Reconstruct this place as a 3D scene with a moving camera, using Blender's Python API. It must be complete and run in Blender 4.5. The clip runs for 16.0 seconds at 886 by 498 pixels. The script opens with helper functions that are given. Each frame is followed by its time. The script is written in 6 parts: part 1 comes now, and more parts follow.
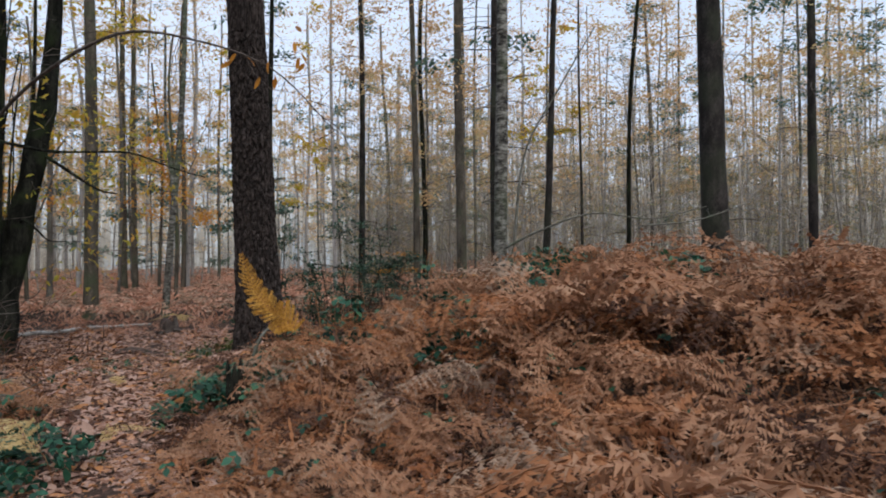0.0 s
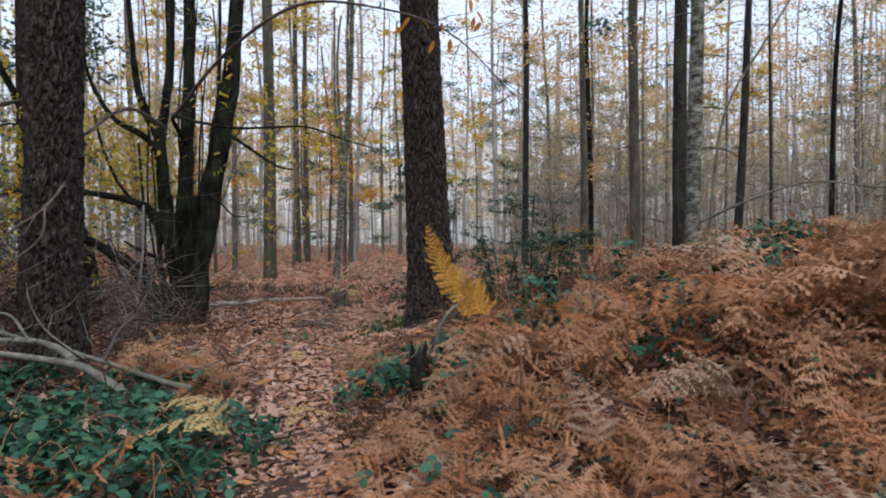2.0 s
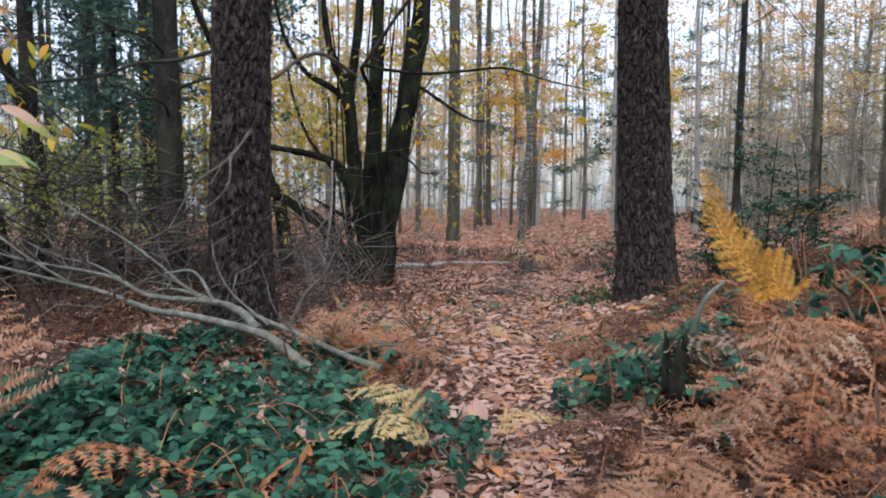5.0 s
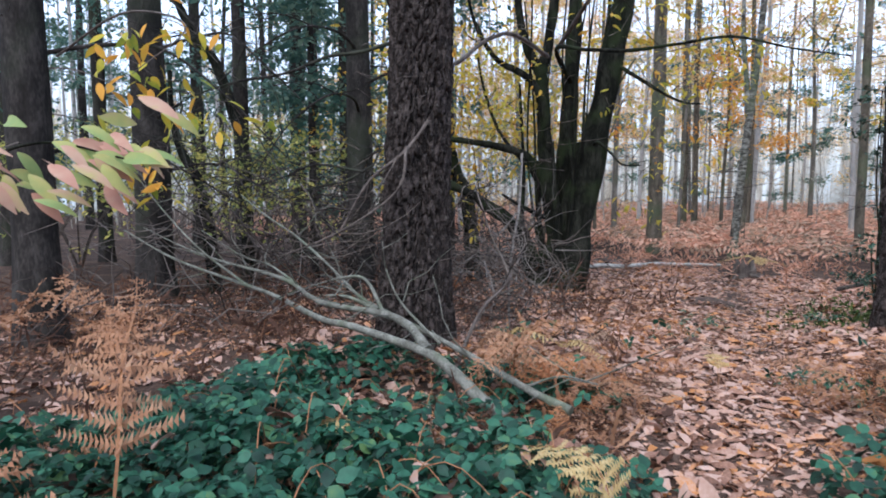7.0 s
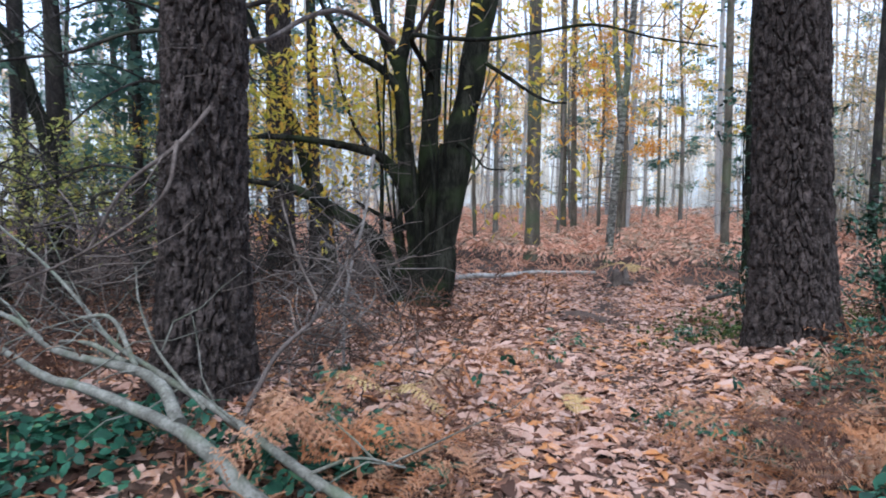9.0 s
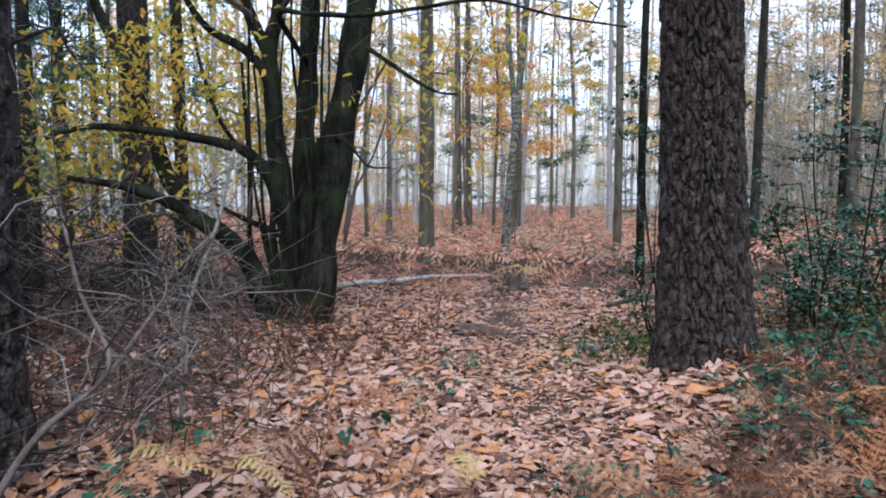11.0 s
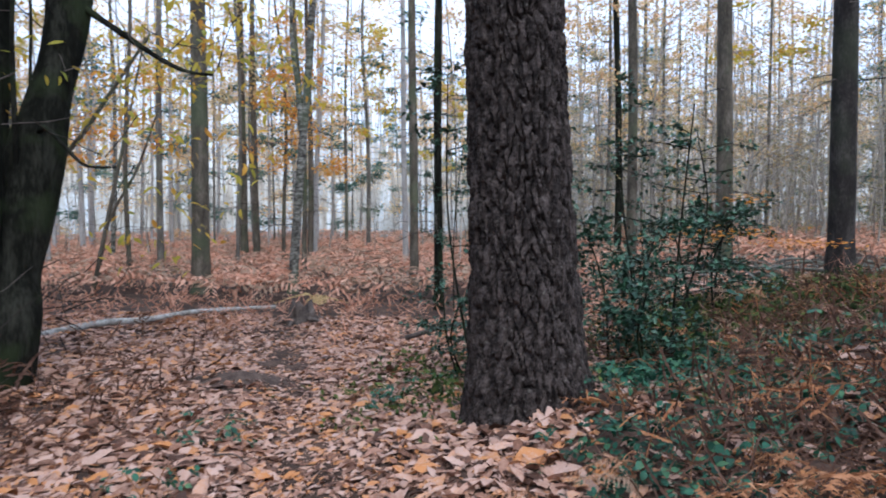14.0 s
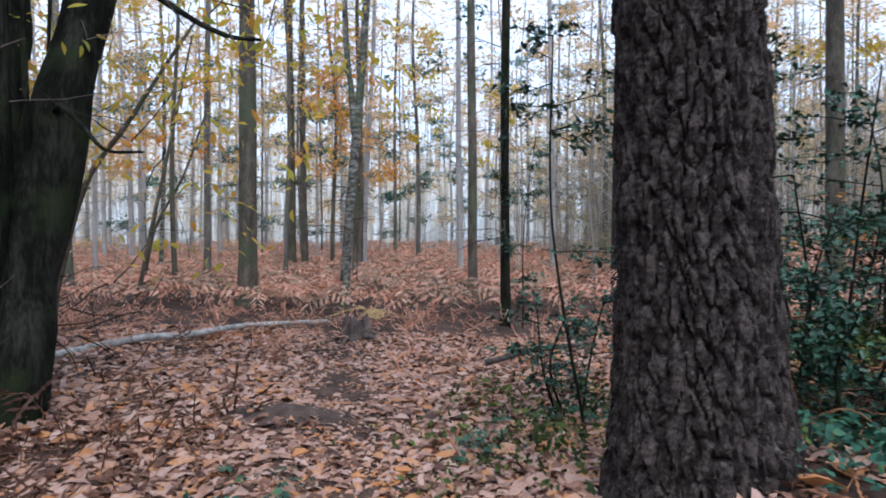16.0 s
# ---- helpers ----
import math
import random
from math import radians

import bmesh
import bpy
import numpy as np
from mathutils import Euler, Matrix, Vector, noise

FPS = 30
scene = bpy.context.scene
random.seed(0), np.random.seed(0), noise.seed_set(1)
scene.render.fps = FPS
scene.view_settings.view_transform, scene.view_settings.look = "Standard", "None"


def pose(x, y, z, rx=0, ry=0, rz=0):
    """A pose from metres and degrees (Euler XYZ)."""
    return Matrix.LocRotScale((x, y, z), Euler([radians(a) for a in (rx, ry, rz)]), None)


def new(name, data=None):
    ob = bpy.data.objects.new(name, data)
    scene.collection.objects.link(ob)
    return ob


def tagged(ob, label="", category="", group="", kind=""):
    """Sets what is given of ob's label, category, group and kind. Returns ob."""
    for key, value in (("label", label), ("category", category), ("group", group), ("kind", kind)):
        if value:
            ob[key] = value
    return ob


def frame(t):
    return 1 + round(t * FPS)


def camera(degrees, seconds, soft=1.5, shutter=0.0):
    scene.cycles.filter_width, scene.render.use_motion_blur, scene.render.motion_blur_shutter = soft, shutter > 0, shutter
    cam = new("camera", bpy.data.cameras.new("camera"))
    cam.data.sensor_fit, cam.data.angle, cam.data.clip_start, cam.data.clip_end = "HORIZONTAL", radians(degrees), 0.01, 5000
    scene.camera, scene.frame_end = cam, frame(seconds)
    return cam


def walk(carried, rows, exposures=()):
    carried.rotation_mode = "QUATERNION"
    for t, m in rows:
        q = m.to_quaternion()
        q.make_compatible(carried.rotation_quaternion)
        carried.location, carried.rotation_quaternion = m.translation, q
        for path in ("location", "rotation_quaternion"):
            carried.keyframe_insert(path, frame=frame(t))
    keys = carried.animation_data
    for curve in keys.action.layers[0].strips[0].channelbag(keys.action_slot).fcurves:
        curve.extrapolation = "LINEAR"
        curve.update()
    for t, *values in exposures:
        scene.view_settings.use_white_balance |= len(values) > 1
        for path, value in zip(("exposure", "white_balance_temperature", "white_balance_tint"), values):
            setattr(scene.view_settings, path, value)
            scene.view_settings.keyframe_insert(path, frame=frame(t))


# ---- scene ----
cam = camera(67.7, 16.0, soft=1.9, shutter=0.25)
METRES, EYE, TILT, LEAN, TURN = 7.8, 1.5, 0.0, 0.0, 0.0
ROWS = [
    (0.0, 0.0, 0.0, 0.0, 0.0, 0.28, 0.46),
    (0.5, -0.0144, 0.018, -0.0041, 2.77, -0.3, 0.45),
    (1.0, -0.031, 0.0379, -0.004, 5.72, -0.74, 0.52),
    (1.5, -0.0443, 0.0551, -0.0056, 9.22, -1.03, 0.5),
    (2.0, -0.0516, 0.0856, -0.0046, 13.26, -1.56, 0.37),
    (2.5, -0.0626, 0.1039, -0.0057, 16.82, -1.42, 0.22),
    (3.0, -0.0857, 0.1271, -0.0072, 20.3, -1.66, 0.12),
    (5.5, -0.1572, 0.2335, -0.0167, 31.95, -5.51, -0.0),
    (6.0, -0.1712, 0.2545, -0.0166, 37.2, -5.83, 0.1),
    (6.5, -0.1851, 0.2761, -0.0128, 42.21, -5.51, 0.04),
    (7.0, -0.2052, 0.3028, -0.0111, 44.93, -5.22, 0.11),
    (7.5, -0.2223, 0.335, -0.0115, 45.23, -4.74, 0.14),
    (8.0, -0.2313, 0.3744, -0.0113, 42.96, -4.76, 0.18),
    (8.5, -0.2335, 0.4095, -0.0103, 38.95, -4.49, 0.14),
    (9.0, -0.2437, 0.449, -0.0093, 35.68, -4.82, 0.08),
    (11.5, -0.2959, 0.5901, -0.0006, 25.12, -4.91, 0.13),
    (12.0, -0.2995, 0.6198, 0.0022, 23.18, -4.84, 0.13),
    (12.5, -0.3121, 0.6468, -0.0034, 20.5, -4.7, 0.16),
    (13.0, -0.3225, 0.6708, -0.0137, 18.56, -3.94, 0.22),
    (13.5, -0.3285, 0.7051, -0.0189, 14.93, -3.28, 0.15),
    (14.0, -0.3331, 0.7429, -0.0244, 9.43, -2.7, 0.11),
    (14.5, -0.3473, 0.7826, -0.0302, 6.54, -1.9, -0.09),
    (15.0, -0.3675, 0.8221, -0.0327, 7.89, -1.8, 0.04),
    (15.5, -0.3953, 0.8544, -0.0356, 10.26, -1.68, 0.03),
    (16.0, -0.4093, 0.8831, -0.0362, 13.2, -1.7, 0.08),
]
walk(cam, [(t, pose(0, 0, EYE, TILT, LEAN, TURN) @ pose(METRES * x, METRES * y, METRES * z, 90 + pitch, roll, yaw)) for t, x, y, z, yaw, pitch, roll in ROWS], [(0.0, 0.45, 6900, 10), (2.5, 0.82, 6750, 10), (5.5, 1.2, 6350, 10), (9.0, 1.45, 5900, 10), (12.0, 1.35, 6050, 10), (14.5, 1.15, 6000, 10), (16.0, 1.1, 6000, 10)])

# ---- light: an overcast autumn sky with a weak, wide sun ----
world = bpy.data.worlds.new("sky")
scene.world = world
world.use_nodes = True
wn, wl = world.node_tree.nodes, world.node_tree.links
sky = wn.new("ShaderNodeTexSky")
sky.sky_type = "NISHITA"
sky.sun_disc = False
sky.sun_elevation, sky.sun_rotation = radians(52), radians(-25)
sky.dust_density, sky.air_density = 3.0, 1.0
cloud = wn.new("ShaderNodeMix")
cloud.data_type = "RGBA"
cloud.inputs[0].default_value = 0.88
cloud.inputs[7].default_value = (7.3, 9.0, 12.2, 1)
wl.new(sky.outputs[0], cloud.inputs[6])
wl.new(cloud.outputs[2], wn["Background"].inputs[0])
wn["Background"].inputs[1].default_value = 0.075
sun = new("sun", bpy.data.lights.new("sun", "SUN"))
sun.data.energy, sun.data.angle, sun.data.color = 1.5, radians(40), (1.0, 0.985, 0.97)
sun.matrix_world = pose(0, 0, 30, 38, 0, 25)

# ---- materials ----


def ramp_nodes(nt, stops):
    r = nt.nodes.new("ShaderNodeValToRGB")
    while len(r.color_ramp.elements) < len(stops):
        r.color_ramp.elements.new(0.5)
    for e, (p, c) in zip(r.color_ramp.elements, stops):
        e.position, e.color = p, (*c, 1)
    return r


def material(name, stops, scale=8.0, stretch=(1, 1, 1), rough=0.85, bump=0.3, depth=0.01, spec=0.12, random_by="", detail=6.0, fine=6.0, spread=0.55, wash=None, thin=0.0):
    """Colour from noise (and from each piece's own random number), fine relief, roughness that varies."""
    m = bpy.data.materials.new(name)
    m.use_nodes = True
    nt = m.node_tree
    n, l = nt.nodes, nt.links
    b = n["Principled BSDF"]
    co = n.new("ShaderNodeTexCoord")
    mp = n.new("ShaderNodeMapping")
    mp.inputs["Scale"].default_value = stretch
    l.new(co.outputs["Object"], mp.inputs[0])
    big = n.new("ShaderNodeTexNoise")
    big.inputs["Scale"].default_value, big.inputs["Detail"].default_value = scale, detail
    l.new(mp.outputs[0], big.inputs["Vector"])
    small = n.new("ShaderNodeTexNoise")
    small.inputs["Scale"].default_value, small.inputs["Detail"].default_value = scale * fine, 4
    l.new(mp.outputs[0], small.inputs["Vector"])
    mix = n.new("ShaderNodeMath")
    mix.operation = "MULTIPLY_ADD"
    mix.inputs[1].default_value = 0.45
    l.new(small.outputs[0], mix.inputs[0])
    half = n.new("ShaderNodeMath")
    half.operation = "MULTIPLY"
    half.inputs[1].default_value = 0.62
    l.new(big.outputs[0], half.inputs[0])
    l.new(half.outputs[0], mix.inputs[2])
    value = mix.outputs[0]
    if random_by:
        src = n.new("ShaderNodeNewGeometry" if random_by == "island" else "ShaderNodeObjectInfo")
        out = src.outputs["Random Per Island"] if random_by == "island" else src.outputs["Random"]
        add = n.new("ShaderNodeMath")
        add.operation = "MULTIPLY_ADD"
        add.inputs[1].default_value = spread
        l.new(out, add.inputs[0])
        less = n.new("ShaderNodeMath")
        less.operation = "MULTIPLY_ADD"
        less.inputs[1].default_value, less.inputs[2].default_value = 1.0, -spread / 2
        l.new(value, less.inputs[0])
        l.new(less.outputs[0], add.inputs[2])
        value = add.outputs[0]
    r = ramp_nodes(nt, stops)
    l.new(value, r.inputs[0])
    colour = r.outputs[0]
    if wash:
        w = n.new("ShaderNodeTexNoise")
        w.inputs["Scale"].default_value, w.inputs["Detail"].default_value = wash[1], 5
        l.new(co.outputs["Object"], w.inputs["Vector"])
        wr = ramp_nodes(nt, [(wash[2], (0, 0, 0)), (wash[2] + 0.14, (wash[3],) * 3)])
        l.new(w.outputs[0], wr.inputs[0])
        wm = n.new("ShaderNodeMix")
        wm.data_type = "RGBA"
        l.new(wr.outputs[0], wm.inputs[0])
        l.new(colour, wm.inputs[6])
        wm.inputs[7].default_value = (*wash[0], 1)
        colour = wm.outputs[2]
    l.new(colour, b.inputs["Base Color"])
    b.inputs["Roughness"].default_value = rough
    b.inputs["Specular IOR Level"].default_value = spec
    if bump:
        bp = n.new("ShaderNodeBump")
        bp.inputs["Strength"].default_value, bp.inputs["Distance"].default_value = bump, depth
        l.new(mix.outputs[0], bp.inputs["Height"])
        l.new(bp.outputs[0], b.inputs["Normal"])
    if thin:
        back = n.new("ShaderNodeBsdfTranslucent")
        l.new(colour, back.inputs[0])
        both = n.new("ShaderNodeMixShader")
        both.inputs[0].default_value = thin
        l.new(b.outputs[0], both.inputs[1])
        l.new(back.outputs[0], both.inputs[2])
        l.new(both.outputs[0], n["Material Output"].inputs[0])
    return m


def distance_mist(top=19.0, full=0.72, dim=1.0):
    """Glowing painted mist for the wood's far edge: dim streaks thinning upwards into sky."""
    m = bpy.data.materials.new("glowing_mist")
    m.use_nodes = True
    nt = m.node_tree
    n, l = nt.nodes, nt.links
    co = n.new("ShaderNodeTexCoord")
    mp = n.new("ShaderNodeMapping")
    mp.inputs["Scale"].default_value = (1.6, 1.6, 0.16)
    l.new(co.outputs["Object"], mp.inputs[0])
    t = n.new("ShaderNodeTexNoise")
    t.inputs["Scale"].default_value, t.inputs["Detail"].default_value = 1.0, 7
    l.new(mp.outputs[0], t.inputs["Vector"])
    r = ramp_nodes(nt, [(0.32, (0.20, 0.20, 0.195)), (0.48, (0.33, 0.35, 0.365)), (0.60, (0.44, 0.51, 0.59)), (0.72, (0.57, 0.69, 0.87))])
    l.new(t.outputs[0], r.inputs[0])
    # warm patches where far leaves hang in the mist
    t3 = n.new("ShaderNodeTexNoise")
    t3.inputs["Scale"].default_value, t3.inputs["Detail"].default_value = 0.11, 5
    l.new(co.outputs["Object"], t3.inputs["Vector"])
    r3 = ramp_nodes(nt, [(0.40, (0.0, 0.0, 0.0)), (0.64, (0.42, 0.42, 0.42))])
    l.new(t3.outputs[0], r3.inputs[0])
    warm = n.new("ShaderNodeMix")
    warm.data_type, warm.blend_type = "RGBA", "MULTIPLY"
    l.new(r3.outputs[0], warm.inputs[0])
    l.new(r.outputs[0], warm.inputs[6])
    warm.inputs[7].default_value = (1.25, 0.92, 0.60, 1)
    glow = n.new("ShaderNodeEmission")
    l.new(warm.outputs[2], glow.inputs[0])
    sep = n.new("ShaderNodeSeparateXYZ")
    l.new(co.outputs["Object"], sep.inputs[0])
    # the glow is dimmer towards the floor of the wood
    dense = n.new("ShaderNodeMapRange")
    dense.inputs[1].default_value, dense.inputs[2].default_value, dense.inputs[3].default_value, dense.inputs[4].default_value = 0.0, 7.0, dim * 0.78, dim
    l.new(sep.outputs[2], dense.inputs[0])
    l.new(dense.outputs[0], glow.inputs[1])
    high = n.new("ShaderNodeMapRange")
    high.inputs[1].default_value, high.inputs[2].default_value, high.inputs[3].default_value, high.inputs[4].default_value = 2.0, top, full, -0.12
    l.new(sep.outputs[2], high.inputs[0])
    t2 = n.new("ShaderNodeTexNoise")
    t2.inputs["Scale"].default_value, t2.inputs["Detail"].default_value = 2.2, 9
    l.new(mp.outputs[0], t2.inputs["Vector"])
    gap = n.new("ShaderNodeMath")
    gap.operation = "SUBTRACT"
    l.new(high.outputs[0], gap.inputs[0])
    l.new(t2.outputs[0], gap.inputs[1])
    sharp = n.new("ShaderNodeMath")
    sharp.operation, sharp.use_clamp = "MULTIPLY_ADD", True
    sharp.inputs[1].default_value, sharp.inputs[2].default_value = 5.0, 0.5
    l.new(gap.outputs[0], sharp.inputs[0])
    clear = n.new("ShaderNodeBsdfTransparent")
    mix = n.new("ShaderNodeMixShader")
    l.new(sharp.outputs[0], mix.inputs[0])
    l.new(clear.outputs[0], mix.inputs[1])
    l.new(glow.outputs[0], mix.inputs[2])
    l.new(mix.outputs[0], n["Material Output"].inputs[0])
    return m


GREEN_WASH = ((0.075, 0.095, 0.05), 1.1, 0.50, 0.6)
M_SOIL = material("soil", [(0.3, (0.014, 0.009, 0.007)), (0.5, (0.042, 0.026, 0.019)), (0.7, (0.11, 0.068, 0.050))], 2.2, rough=0.95, bump=0.6, depth=0.03, fine=14)
M_EARTH = material("bare_earth", [(0.3, (0.032, 0.022, 0.018)), (0.55, (0.075, 0.052, 0.042)), (0.75, (0.14, 0.10, 0.08))], 9, rough=0.95, bump=0.9, depth=0.02, fine=9)
M_PINE = material("pine_bark", [(0.34, (0.006, 0.005, 0.0045)), (0.5, (0.022, 0.017, 0.015)), (0.66, (0.080, 0.063, 0.056))], 24, (1, 1, 0.45), 0.92, 0.8, 0.014, spec=0.08, wash=((0.20, 0.18, 0.155), 32, 0.64, 0.8))
M_POLE = material("smooth_pole_bark", [(0.32, (0.030, 0.024, 0.019)), (0.52, (0.081, 0.068, 0.051)), (0.7, (0.162, 0.135, 0.105))], 7, (1, 1, 0.3), 0.85, 0.35, 0.01, wash=GREEN_WASH)
M_DARKPOLE = material("dark_conifer_bark", [(0.32, (0.008, 0.007, 0.006)), (0.52, (0.024, 0.020, 0.018)), (0.7, (0.058, 0.050, 0.044))], 8, (1, 1, 0.4), 0.9, 0.5, 0.012, wash=((0.045, 0.052, 0.032), 1.1, 0.50, 0.5))
M_COPPICE = material("chestnut_bark", [(0.30, (0.003, 0.003, 0.002)), (0.5, (0.008, 0.008, 0.006)), (0.68, (0.032, 0.031, 0.023))], 9, (1, 1, 0.22), 0.9, 0.7, 0.02, spec=0.06, wash=((0.024, 0.032, 0.014), 2.6, 0.50, 0.7))
# far bark paled: the haze of distance is put into its colour
M_FARPOLE = material("hazed_far_bark", [(0.32, (0.20, 0.19, 0.18)), (0.52, (0.31, 0.29, 0.27)), (0.7, (0.42, 0.39, 0.36))], 3, (1, 1, 0.3), 0.9, 0)
# half-paled bark with some haze in its colour, for trees past 20 m
M_MIDPOLE = material("hazed_mid_bark", [(0.32, (0.055, 0.048, 0.040)), (0.52, (0.115, 0.102, 0.086)), (0.7, (0.20, 0.178, 0.152))], 5, (1, 1, 0.3), 0.88, 0.3, 0.01, wash=((0.10, 0.12, 0.07), 1.1, 0.50, 0.5))
M_BIRCH = material("birch_bark", [(0.42, (0.022, 0.020, 0.017)), (0.51, (0.085, 0.078, 0.065)), (0.66, (0.28, 0.27, 0.235))], 5, (1, 1, 2.2), 0.75, 0.3, 0.008, fine=3, wash=GREEN_WASH)
M_DEADWOOD = material("dead_wood", [(0.32, (0.041, 0.037, 0.030)), (0.52, (0.115, 0.110, 0.090)), (0.7, (0.212, 0.205, 0.174))], 12, (1, 1, 1), 0.85, 0.4, 0.006, wash=((0.085, 0.11, 0.06), 4, 0.52, 0.5))
M_LOG = material("fallen_birch_bark", [(0.34, (0.10, 0.09, 0.075)), (0.5, (0.30, 0.28, 0.25)), (0.68, (0.50, 0.47, 0.43))], 6, (1, 1, 1), 0.8, 0.3, 0.006, fine=4)
M_TWIG = material("dead_twig", [(0.3, (0.026, 0.020, 0.017)), (0.55, (0.070, 0.055, 0.047)), (0.75, (0.145, 0.118, 0.102))], 9, rough=0.9, bump=0, random_by="island", spread=0.7)
M_GREYTWIG = material("weathered_twig", [(0.3, (0.060, 0.050, 0.043)), (0.55, (0.125, 0.107, 0.094)), (0.75, (0.21, 0.184, 0.164))], 9, rough=0.9, bump=0, random_by="island", spread=0.6)
M_BRACKEN = material("dead_bracken", [(0.22, (0.117, 0.048, 0.024)), (0.42, (0.276, 0.129, 0.070)), (0.58, (0.388, 0.205, 0.119)), (0.8, (0.465, 0.301, 0.193))], 2.2, rough=0.8, bump=0, random_by="island", fine=9, spread=0.12, thin=0.3)
M_RUST = material("rust_bracken", [(0.22, (0.128, 0.044, 0.018)), (0.42, (0.290, 0.113, 0.051)), (0.58, (0.402, 0.181, 0.086)), (0.8, (0.469, 0.253, 0.137))], 2.2, rough=0.8, bump=0, random_by="island", fine=9, spread=0.12, thin=0.3)
M_TAN = material("pale_dead_bracken", [(0.22, (0.165, 0.093, 0.058)), (0.42, (0.285, 0.180, 0.118)), (0.58, (0.370, 0.255, 0.180)), (0.8, (0.430, 0.330, 0.250))], 2.2, rough=0.8, bump=0, random_by="island", fine=9, spread=0.12, thin=0.3)
# dark fronds; this tone also stands in for shade under ferns and conifers
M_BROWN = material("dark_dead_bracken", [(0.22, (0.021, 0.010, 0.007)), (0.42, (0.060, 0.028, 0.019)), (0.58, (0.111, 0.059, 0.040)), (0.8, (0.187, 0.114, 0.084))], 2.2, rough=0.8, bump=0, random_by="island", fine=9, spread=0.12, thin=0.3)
M_GOLD = material("yellowing_bracken", [(0.3, (0.34, 0.15, 0.03)), (0.5, (0.54, 0.27, 0.05)), (0.7, (0.64, 0.37, 0.09))], 9, rough=0.75, bump=0, random_by="island", spread=0.15, thin=0.35)
M_STRAW = material("straw_bracken", [(0.3, (0.30, 0.19, 0.08)), (0.5, (0.46, 0.32, 0.14)), (0.7, (0.56, 0.43, 0.22))], 9, rough=0.75, bump=0, random_by="island", spread=0.15, thin=0.35)
M_STALK = material("bracken_stalk", [(0.3, (0.17, 0.07, 0.035)), (0.7, (0.33, 0.16, 0.08))], 9, rough=0.7, bump=0)
M_LITTER = material("chestnut_litter", [(0.08, (0.060, 0.028, 0.018)), (0.28, (0.230, 0.112, 0.072)), (0.48, (0.390, 0.228, 0.165)), (0.72, (0.480, 0.320, 0.258)), (0.97, (0.460, 0.195, 0.070))], 3.0, rough=0.6, bump=0.2, depth=0.004, spec=0.25, random_by="island", spread=0.95, fine=20, thin=0.15)
M_LEAF1 = material("litter_leaf", [(0.08, (0.060, 0.028, 0.018)), (0.28, (0.230, 0.112, 0.072)), (0.48, (0.390, 0.228, 0.165)), (0.72, (0.480, 0.320, 0.258)), (0.97, (0.460, 0.195, 0.070))], 14.0, rough=0.65, bump=0.2, depth=0.004, random_by="object", spread=0.95, thin=0.15)
M_BRAMBLE = material("bramble_leaf", [(0.2, (0.005, 0.022, 0.013)), (0.5, (0.014, 0.062, 0.035)), (0.74, (0.031, 0.115, 0.066)), (0.95, (0.080, 0.150, 0.052))], 6, rough=0.58, bump=0.2, depth=0.003, spec=0.28, random_by="island", spread=0.6, thin=0.2)
M_HOLLY = material("holly_leaf", [(0.2, (0.006, 0.022, 0.012)), (0.5, (0.015, 0.052, 0.029)), (0.8, (0.040, 0.105, 0.055))], 6, rough=0.42, bump=0.1, depth=0.002, spec=0.35, random_by="island", spread=0.5)
M_MOSS = material("moss", [(0.3, (0.02, 0.035, 0.012)), (0.6, (0.06, 0.085, 0.025)), (0.8, (0.11, 0.13, 0.04))], 14, rough=0.95, bump=0.6, depth=0.01, random_by="island")
M_YELLOW = material("yellow_chestnut_leaf", [(0.15, (0.26, 0.28, 0.05)), (0.38, (0.54, 0.44, 0.07)), (0.65, (0.64, 0.43, 0.07)), (0.88, (0.58, 0.26, 0.05))], 1.2, rough=0.6, bump=0, random_by="island", spread=0.6, thin=0.5)
M_YELLOW_LEAF = material("yellow_single_leaf", [(0.15, (0.22, 0.26, 0.04)), (0.4, (0.50, 0.40, 0.05)), (0.7, (0.62, 0.30, 0.05))], 4, rough=0.6, bump=0, random_by="object", spread=0.7, thin=0.4)
M_LARCH = material("autumn_canopy", [(0.15, (0.34, 0.34, 0.17)), (0.35, (0.56, 0.46, 0.22)), (0.6, (0.72, 0.45, 0.22)), (0.85, (0.66, 0.36, 0.20))], 0.16, rough=0.8, bump=0, random_by="island", spread=0.3, thin=0.55)
M_OLIVE = material("thicket_leaf", [(0.2, (0.13, 0.16, 0.085)), (0.45, (0.26, 0.25, 0.13)), (0.65, (0.42, 0.32, 0.15)), (0.85, (0.50, 0.30, 0.14))], 0.3, rough=0.8, bump=0, random_by="island", spread=0.5, thin=0.5)
M_THICKET = material("thicket_stem", [(0.3, (0.20, 0.175, 0.145)), (0.55, (0.31, 0.275, 0.23)), (0.75, (0.42, 0.375, 0.32))], 4, rough=0.9, bump=0, random_by="island")
# rust bracken made paler and pinker, distance haze put into the colour
M_FARFERN = material("hazed_rust_bracken", [(0.22, (0.30, 0.125, 0.075)), (0.42, (0.50, 0.23, 0.145)), (0.58, (0.60, 0.32, 0.215)), (0.8, (0.64, 0.42, 0.31))], 0.8, rough=0.85, bump=0, random_by="island", fine=9, spread=0.25, thin=0.3)
M_ORANGE = material("orange_beech_leaf", [(0.2, (0.50, 0.30, 0.05)), (0.5, (0.68, 0.32, 0.06)), (0.8, (0.62, 0.22, 0.05))], 0.8, rough=0.7, bump=0, random_by="island", spread=0.4, thin=0.55)
